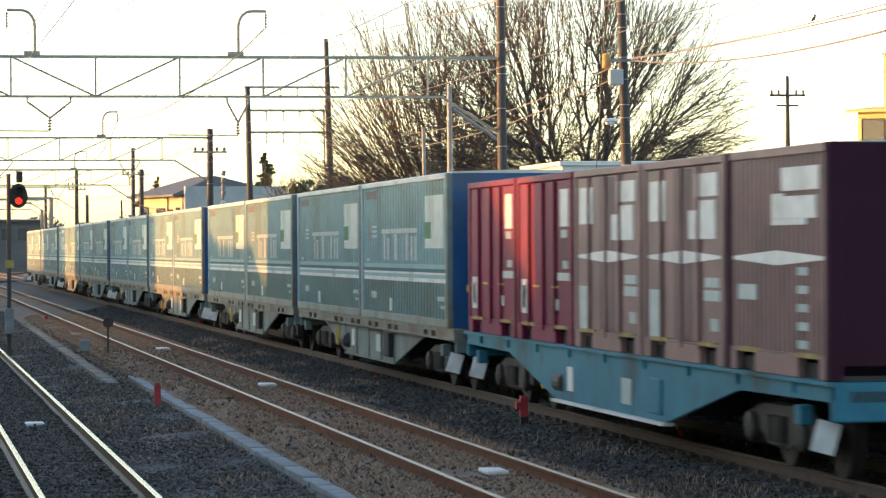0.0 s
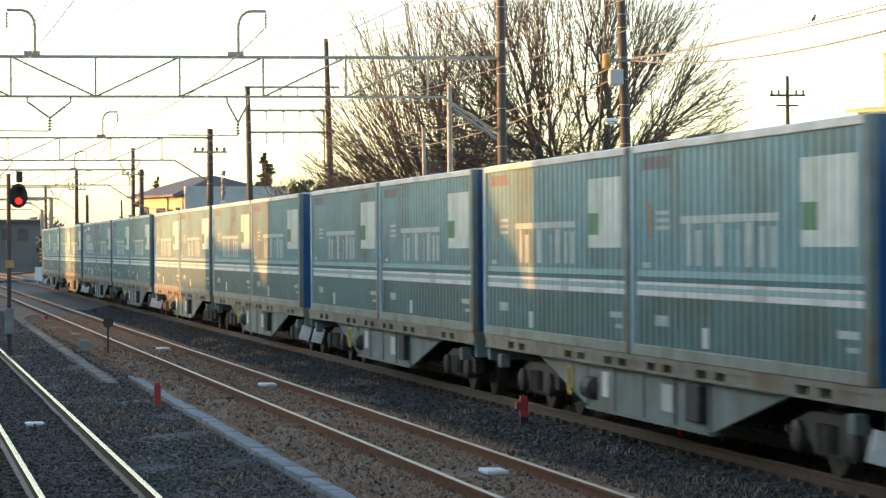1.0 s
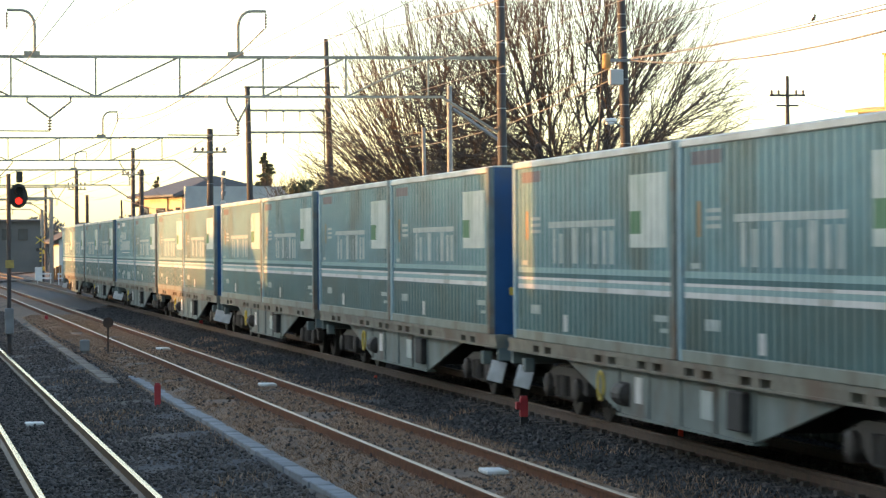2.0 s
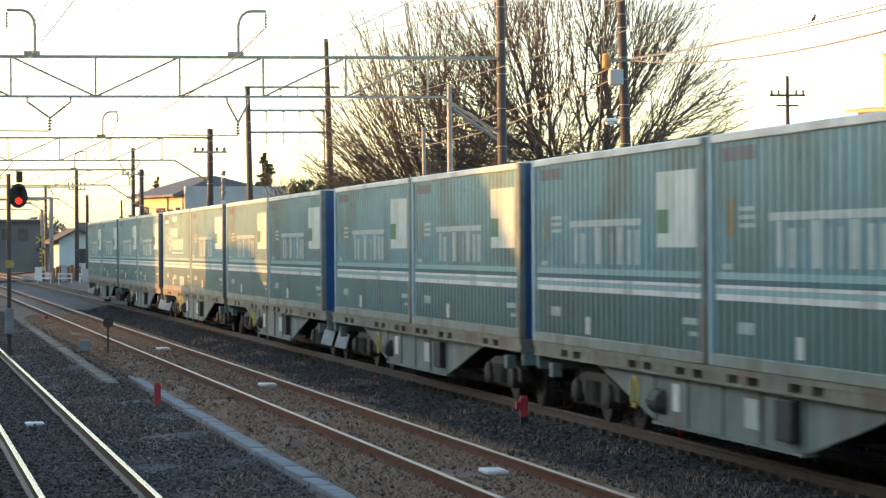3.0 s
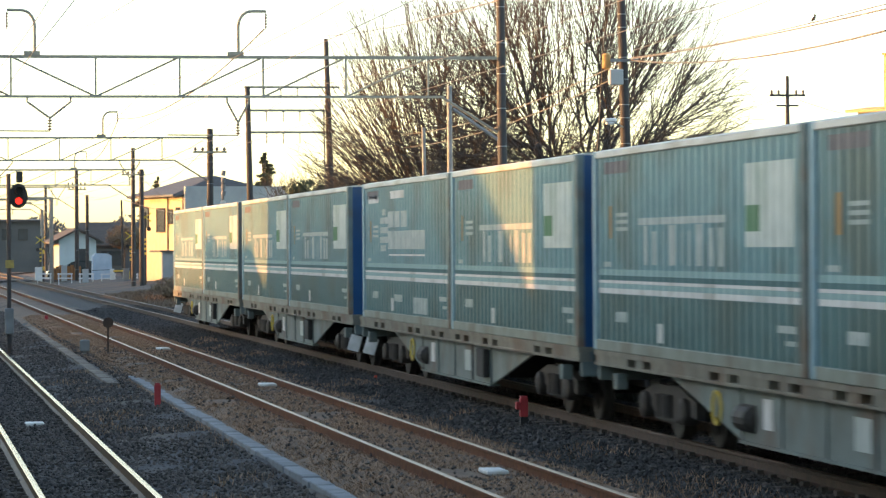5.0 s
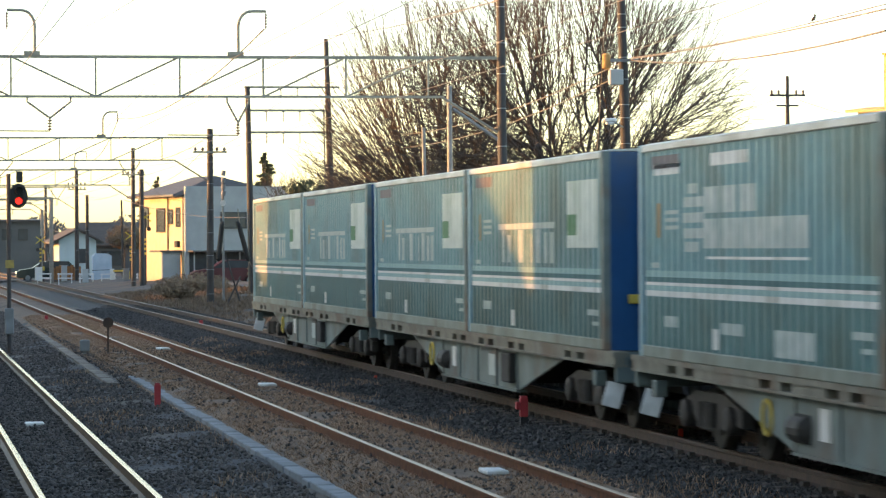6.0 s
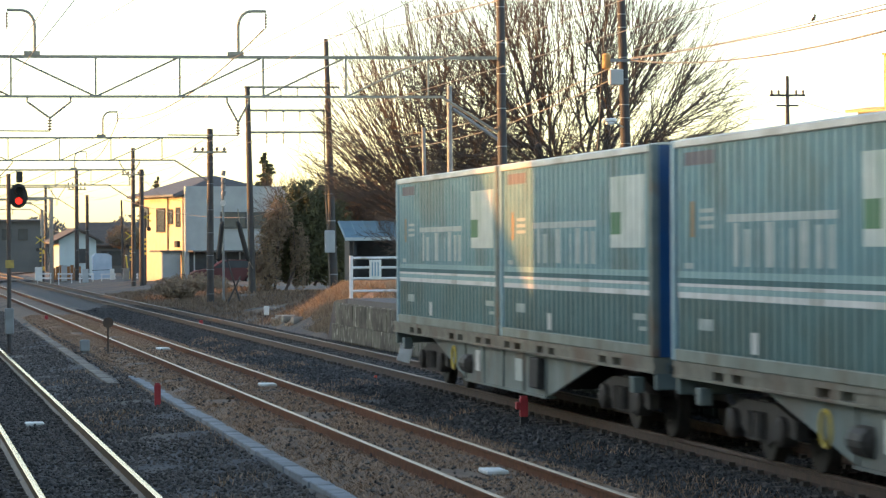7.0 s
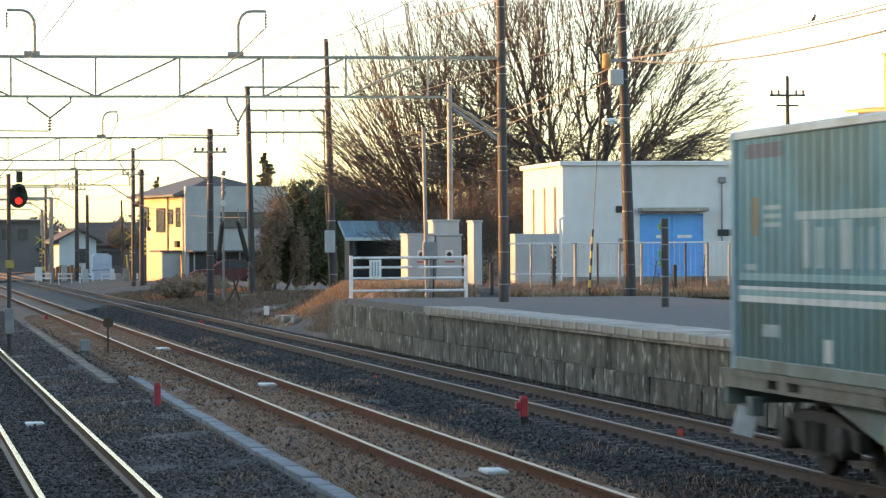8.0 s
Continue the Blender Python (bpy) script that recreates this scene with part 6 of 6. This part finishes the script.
leaf_cloud("thicket", "brown winter thicket behind the fences", (19.5, 112, 0.5), blobs, 16000, 0.07, M["brush"], 18, category="shrubs")


# ---------------------------------------------------------------- sleepers, cable trough
def sleepers(track_ob, y0, y1, pitch, z, width=2.0, deep=0.24, fast=True):
    bm = boxes((-width / 2, width / 2, -deep / 2, deep / 2, z - 0.14, z), bev=0.02)
    if fast:
        for sx in (-0.566, 0.566):
            for s in (-1, 1):
                box(bm, sx + s * 0.075, sx + s * 0.14, -0.06, 0.06, z, z + 0.045)
    proto = part("sleeper", bm, M["sleeper"], track_ob)
    proto.location = (0, y0, 0)
    y = y0 + pitch
    rnd = random.Random(int(y0 * 10))
    while y < y1:
        s = proto.copy(); scene.collection.objects.link(s)
        s.location = (rnd.uniform(-0.02, 0.02), y + rnd.uniform(-0.02, 0.02), rnd.uniform(-0.008, 0.008))
        y += pitch


sleepers(track_far, 24.0, 140.0, 0.6, -0.150)
sleepers(track_left, 20.0, 100.0, 0.6, -0.172)


def trough(xa, ya, xb, yb, w, z, label, material="trough"):
    t = thing("cable_trough", label, "cable trough", (xa, ya, z), math.degrees(math.atan2(yb - ya, xb - xa)) - 90, kind="structure")
    n = int(math.hypot(xb - xa, yb - ya) / 0.6)
    lid = part("lid", boxes((-w / 2, w / 2, 0.004, 0.592, -0.10, 0.0), bev=0.010), M[material], t, "concrete trough lid")
    rnd = random.Random(n)
    for k in range(1, n):
        s = lid.copy(); scene.collection.objects.link(s)
        s.location = (rnd.uniform(-0.012, 0.012), k * 0.6, rnd.uniform(-0.008, 0.008))


trough(4.28, 22.0, 4.50, 64.0, 0.20, -0.21, "line of pale concrete trough lids beside the siding")
trough(3.98, 62.0, 4.30, 108.0, 0.22, -0.25, "further run of earthy brown concrete trough lids", "trough_brown")
for x, y, rz in ((4.1, 51.5, 60), (3.85, 53.0, 80), (5.9, 73.5, 75), (4.2, 66.0, 85)):
    q = thing("concrete_slab", "loose grey concrete slab in the gravel", "slab", (x, y, -0.40 if x < 5 else -0.25), rz)
    part("slab", boxes((-0.15, 0.15, -0.45, 0.45, -0.03, 0.07), bev=0.015), M["trough"], q)


# ---------------------------------------------------------------- loose stones and dry grass
def ground_z(x, y):
    z = -0.27 - 0.05 * max(0.0, min(1.0, (4.2 - x) / 2.0)) * 3.2
    for xc, zt in ((XL, ZL), (XT, ZT)):
        u = abs(x - xc)
        if u < 2.05:
            z = max(z, zt - 0.175 - (0.16 * (u - 1.5) / 0.55 if u > 1.5 else 0))
    if abs(x - XM) < 1.6:
        z = max(z, -0.13 - 0.16 * max(0.0, abs(x - XM) - 1.05) / 0.55)
    return z


def stones(name, n, x0, x1, y0, y1, smin, smax, seed, label, material):
    rg = np.random.default_rng(seed)
    base = np.array([(1, 0, 0), (-1, 0, 0), (0, 1, 0), (0, -1, 0), (0, 0, 1), (0, 0, -1)], float)
    tri = np.array([(0, 2, 4), (2, 1, 4), (1, 3, 4), (3, 0, 4), (2, 0, 5), (1, 2, 5), (3, 1, 5), (0, 3, 5)])
    ys = y0 + (y1 - y0) * rg.random(n) ** 1.5
    xs = x0 + (x1 - x0) * rg.random(n)
    lid = np.where(ys < 63, 4.28 + (ys - 22) * 0.22 / 42, 3.98 + (ys - 62) * 0.32 / 46)
    keep = np.abs(xs - lid) > 0.17
    xs, ys, n = xs[keep], ys[keep], int(keep.sum())
    zs = np.array([ground_z(a, b) for a, b in zip(xs, ys)])
    size = rg.uniform(smin, smax, (n, 1, 1)) * (1 + (ys / 90)[:, None, None] * 0.4)
    v = base[None] * rg.uniform(0.55, 1.1, (n, 6, 1)) * size * np.array([1, 1, 0.75]) + rg.normal(0, 0.16, (n, 6, 3)) * size
    a = rg.random(n) * 6.283
    c, s = np.cos(a)[:, None], np.sin(a)[:, None]
    vx, vy = v[..., 0] * c - v[..., 1] * s, v[..., 0] * s + v[..., 1] * c
    v = np.stack([vx + xs[:, None], vy + ys[:, None], v[..., 2] + zs[:, None] + 0.015], -1).reshape(-1, 3)
    f = (tri[None] + 6 * np.arange(n)[:, None, None]).reshape(-1, 3)
    me = bpy.data.meshes.new(name)
    me.vertices.add(len(v)); me.vertices.foreach_set("co", v.ravel())
    me.loops.add(f.size); me.loops.foreach_set("vertex_index", f.ravel().astype(np.int32))
    me.polygons.add(len(f)); me.polygons.foreach_set("loop_start", np.arange(0, f.size, 3, dtype=np.int32))
    me.update(calc_edges=True)
    me.shade_flat()
    me.materials.append(material)
    return tagged(new(name, me), label, "ballast stones", kind="stuff")


def island_mat(name, a, b, rough=0.9):
    m = mat(name, a, b, 6, rough)
    nt = m.node_tree
    g, r = nt.nodes.new("ShaderNodeNewGeometry"), nt.nodes.new("ShaderNodeValToRGB")
    r.color_ramp.elements[0].color, r.color_ramp.elements[1].color = (*a, 1), (*b, 1)
    nt.links.new(g.outputs["Random Per Island"], r.inputs[0])
    nt.links.new(r.outputs[0], nt.nodes["Principled BSDF"].inputs["Base Color"])
    return m


M["stone_mix"] = island_mat("mixed_ballast", (0.008, 0.008, 0.0085), (0.080, 0.077, 0.075))
M["grass_dark"] = island_mat("dark_verge_grass", (0.10, 0.072, 0.05), (0.25, 0.18, 0.12), 0.95)
M["stone_dark"] = island_mat("dark_ballast", (0.023, 0.021, 0.020), (0.135, 0.117, 0.104))
M["grass_mix"] = island_mat("mixed_dry_grass", (0.19, 0.12, 0.076), (0.46, 0.30, 0.19), 0.95)
M["grass_pale"] = island_mat("pale_dry_grass", (0.19, 0.145, 0.095), (0.38, 0.30, 0.21), 0.95)
stones("ballast_stones", 68000, 7.2, 11.1, 24, 135, 0.018, 0.037, 1, "dark grey crushed stones round the platform track", M["stone_mix"])
stones("ballast_stones", 52000, 0.4, 4.5, 21, 135, 0.016, 0.034, 2, "blackened ballast stones round the bright rails", M["stone_dark"])
stones("ballast_stones", 3000, 4.6, 7.3, 24, 80, 0.015, 0.035, 3, "scattered stones between the siding rails", M["stone_dark"])


def lid_x(y):
    """Where the cable trough runs."""
    return 4.28 + (y - 22) * 0.22 / 42 if y < 63 else 3.98 + (y - 62) * 0.32 / 46


def grass(name, n, x0, x1, y0, y1, h0, h1, seed, label, material, zfun, patch=0.0, scale=0.8, power=1.3, flat=1.3):
    rnd = random.Random(seed)
    verts, faces = [], []
    for _ in range(n):
        x, y = rnd.uniform(x0, x1), y0 + (y1 - y0) * rnd.random() ** power
        if noise.noise((x * scale, y * scale * 0.5, seed)) < patch: continue
        if abs(x - lid_x(y)) < 0.12: continue
        z = zfun(x, y)
        h = rnd.uniform(h0, h1)
        a = rnd.uniform(0, 6.283)
        w = 0.004 + 0.0035 * y / 40
        dx, dy = math.cos(a), math.sin(a)
        l = rnd.uniform(0.4, flat) * h
        k = len(verts)
        verts += [(x - dy * w, y + dx * w, z - 0.01), (x + dy * w, y - dx * w, z - 0.01), (x + dx * l, y + dy * l, z + h)]
        faces.append((k, k + 1, k + 2))
    return tagged(mesh_object(name, verts, faces, material), label, "dry grass", kind="stuff")


grass("dry_grass", 230000, 4.30, 6.75, 22, 120, 0.008, 0.045, 1, "matted brown winter grass along the siding", M["grass_mix"], ground_z, -0.34, 1.3, flat=4.5)
grass("dry_grass", 60000, 6.7, 7.7, 22, 110, 0.008, 0.04, 9, "thin brown grass outside the siding rail", M["grass_mix"], ground_z, -0.02, 1.0, flat=4.5)
grass("dry_grass", 14000, 6.9, 8.3, 24, 90, 0.02, 0.10, 2, "thin dry grass at the ballast edge", M["grass_mix"], ground_z, 0.12)
grass("dry_grass", 9000, 2.6, 4.3, 24, 70, 0.02, 0.08, 3, "sparse dry weeds by the trough", M["grass_mix"], ground_z, 0.22)


def bank_z(x, y):
    z = -0.27
    if y > 85:
        z += bank_rise(x, y)
    else:
        z = 0.80
    return z


grass("dry_grass", 40000, 11.4, 15.5, 87.5, 102, 0.03, 0.20, 5, "long dry grass on the bank by the barrier", M["grass_pale"], bank_z, -0.25, 0.9, 1.0)
grass("dry_grass", 40000, 10.9, 17.5, 102, 180, 0.04, 0.20, 6, "dry grass on the verge beyond the platform", M["grass_dark"], bank_z, -0.3, 0.5, 1.0)
grass("dry_grass", 26000, 15.8, 26, 86.5, 97, 0.15, 0.55, 7, "tall tan grass along the platform fence", M["grass_dark"], lambda x, y: 0.78, -0.15, 0.8, 1.0)
grass("dry_grass", 9000, 15.8, 22, 85.5, 88, 0.08, 0.28, 8, "pale grass at the platform back edge", M["grass_pale"], lambda x, y: 0.88, -0.1, 0.8, 1.0)


def weed_stalks():
    rnd = random.Random(44)
    for k in range(9):
        x = 19.3 + rnd.uniform(-0.6, 2.6)
        t = thing("dead_weed", "dry dark weed stalk by the fence", "weed", (x, 84.5 + rnd.uniform(0, 1.5), 0.9), group="dead weeds")
        segs, p = [], Vector((0, 0, -0.1))
        h = rnd.uniform(0.5, 1.3)
        for i in range(7):
            q = p + Vector((rnd.uniform(-0.05, 0.05), 0, h / 7))
            segs.append((p, q, 0.012, 0.010))
            if i > 1:
                for s in (-1, 1):
                    segs.append((q, q + Vector((s * rnd.uniform(0.05, 0.16), rnd.uniform(-0.05, 0.05), rnd.uniform(0.03, 0.12))), 0.007, 0.004))
            p = q
        mesh_object("stalk", *limb_mesh(segs, 4), M["timber"], t, kind="stuff")


weed_stalks()
rib = thing("ribbon", "green ribbon tied round the platform post", "ribbon", (15.99, 68.6, 0.93))
for k, z in enumerate((0.85, 1.05, 1.62)):
    part("loop", boxes((-0.15, -0.08, -0.05, 0.02, z, z + 0.14), bev=0.02), M["green"], rib)


# ---------------------------------------------------------------- clutter round the crossing
for x, y, r, h, sd in ((13.9, 172, 0.9, 0.45, 51), (15.0, 176, 0.9, 0.6, 52), (16.1, 178, 0.9, 0.7, 55), (14.9, 168, 1.0, 0.4, 56), (14.6, 165, 0.7, 0.4, 53), (12.3, 150, 0.6, 0.35, 54)):
    leaf_cloud("weed_mound", "mound of brown winter weeds beside the line", (x, y, 0.0), [(0, 0, 0.3, r, h), (r, 0, 0.25, r * 0.8, h * 0.8)], 3500, 0.07, M["brush"], sd, category="weeds")


def crossing_clutter():
    def warning_post(x, y, h, label):
        p = thing("warning_post", label, "crossing post", (x, y, -0.2), group="crossing posts")
        part("shaft", tube(bmesh.new(), [(0, 0, 0), (0, 0, h)], 0.07, 8), M["pole"], p)
        for k in range(4):
            part("stripe", tube(bmesh.new(), [(0, 0, h * 0.45 + 0.28 * k), (0, 0, h * 0.45 + 0.28 * k + 0.14)], 0.078, 8), M["yellow"], p)
        for s in (-1, 1):
            part("cross_board", tube(bmesh.new(), [(-0.35, -0.09, h - 0.25 * s - 0.3), (0.35, -0.09, h + 0.25 * s - 0.3)], 0.05, 4), M["yellow"], p)
            part("lamp_disc", tube(bmesh.new(), [(0.22 * s, -0.08, h - 1.0), (0.22 * s, -0.02, h - 1.0)], 0.13, 12), M["black"], p)
    warning_post(14.75, 199, 4.6, "striped level crossing warning post with lamps")
    warning_post(15.9, 228, 3.6, "striped crossing warning post by the yards")
    warning_post(10.5, 244, 3.4, "striped crossing warning post by the road")
    for k in range(5):
        f = thing("guard_rail", "short white guard rail beside the crossing", "guard rail", (10.0 + 1.35 * k, 238 - 2.5 * k, -0.2), group="guard rails")
        for x in (0.0, 0.9):
            part("post", boxes((x, x + 0.07, 0, 0.07, -0.1, 0.75)), M["galv"], f)
        for z in (0.35, 0.65):
            part("bar", boxes((-0.05, 1.0, -0.03, 0.0, z, z + 0.09)), M["galv"], f)
    for x, y, h, m in ((13.0, 231, 1.0, "cabinet"), (15.1, 221, 1.1, "pole_grey"), (16.3, 214, 0.8, "yellow"), (12.2, 244, 1.2, "cabinet"), (17.1, 209, 1.2, "white")):
        b = thing("equipment_box", "small trackside equipment box on a plinth", "equipment box", (x, y, -0.2), group="crossing boxes")
        part("plinth", boxes((-0.22, 0.22, -0.2, 0.2, -0.1, 0.12)), M["conc"], b)
        part("body", boxes((-0.2, 0.2, -0.18, 0.18, 0.12, h), bev=0.02), M[m], b)
        part("lid", boxes((-0.23, 0.23, -0.2, 0.2, h, h + 0.05), bev=0.01), M[m], b)
    road = thing("crossing_deck", "grey level crossing road surface across the tracks", "road", (0, 252, -0.06), kind="structure")
    for k in range(6):
        part("deck_panel", boxes((-4 + 4 * k, -0.06 + 4 * k, -3.2, 3.2, -0.1, 0.0), bev=0.01), M["asphalt"], road)
    wire("service_cable", [(13.17, 245, 7.4), (13.98, 198, 7.3), (15.65, 149, 8.4)], 0.010, 0.6)
    wire("service_cable", [(14.05, 247, 5.9), (14.4, 197, 6.5), (17.7, 206, 5.2)], 0.010, 0.5)
    wire("service_cable", [(12.9, 138, 6.6), (14.4, 197, 6.2), (13.17, 245, 6.4)], 0.010, 0.7)
    for x, z in ((12.9, 6.5), (13.98, 6.9), (13.17, 7.1), (13.9, 7.1)):
        p = POLES[x]
        part("cross_arm", boxes((-0.7, 0.7, -0.2, -0.14, z - 0.04, z + 0.04)), M["truss"], p)
        for q in (-0.6, -0.3, 0.3, 0.6):
            part("insulator", tube(bmesh.new(), [(q, -0.17, z + 0.04), (q, -0.17, z + 0.12), (q, -0.17, z + 0.2)], [0.03, 0.07, 0.03], 8), M["insulator"], p)


crossing_clutter()


# ---------------------------------------------------------------- what moves
def motions():
    times = [0.5 * i for i in range(17)]
    for ob, y, z in MOVERS:
        walk(ob, [(t, pose(XT, y - V * t - ACC * t * t, z)) for t in times])
    for t_gate in (GATE_ARM,):
        walk(t_gate, [(t, pose(0, 0, 0.95, 0, a, 0)) for t, a in ((0, 0), (5.9, 0), (6.1, 2), (6.2, 9), (6.4, 38), (6.6, 60), (6.9, 80), (7.2, 85), (8, 85))])
    front = lambda x: pose(x, 252.0, -0.2, 0, 0, 0)
    walk(CAR, [(t, front(x)) for t, x in ((0, 27.0), (3.5, 17.6), (4.6, 12.4), (5.8, 9.60), (6.0, 9.0), (6.2, 8.28), (6.4, 7.3), (6.6, 6.1), (7.0, 3.2), (7.5, -1.5), (8, -7.5))])
    for i, w in enumerate(WHEELS):
        y = w.location.y
        walk(w, [(0.1 * k, pose(0, y, 0.405, (i * 37 + 80 * k) % 360)) for k in range(81)])


motions()
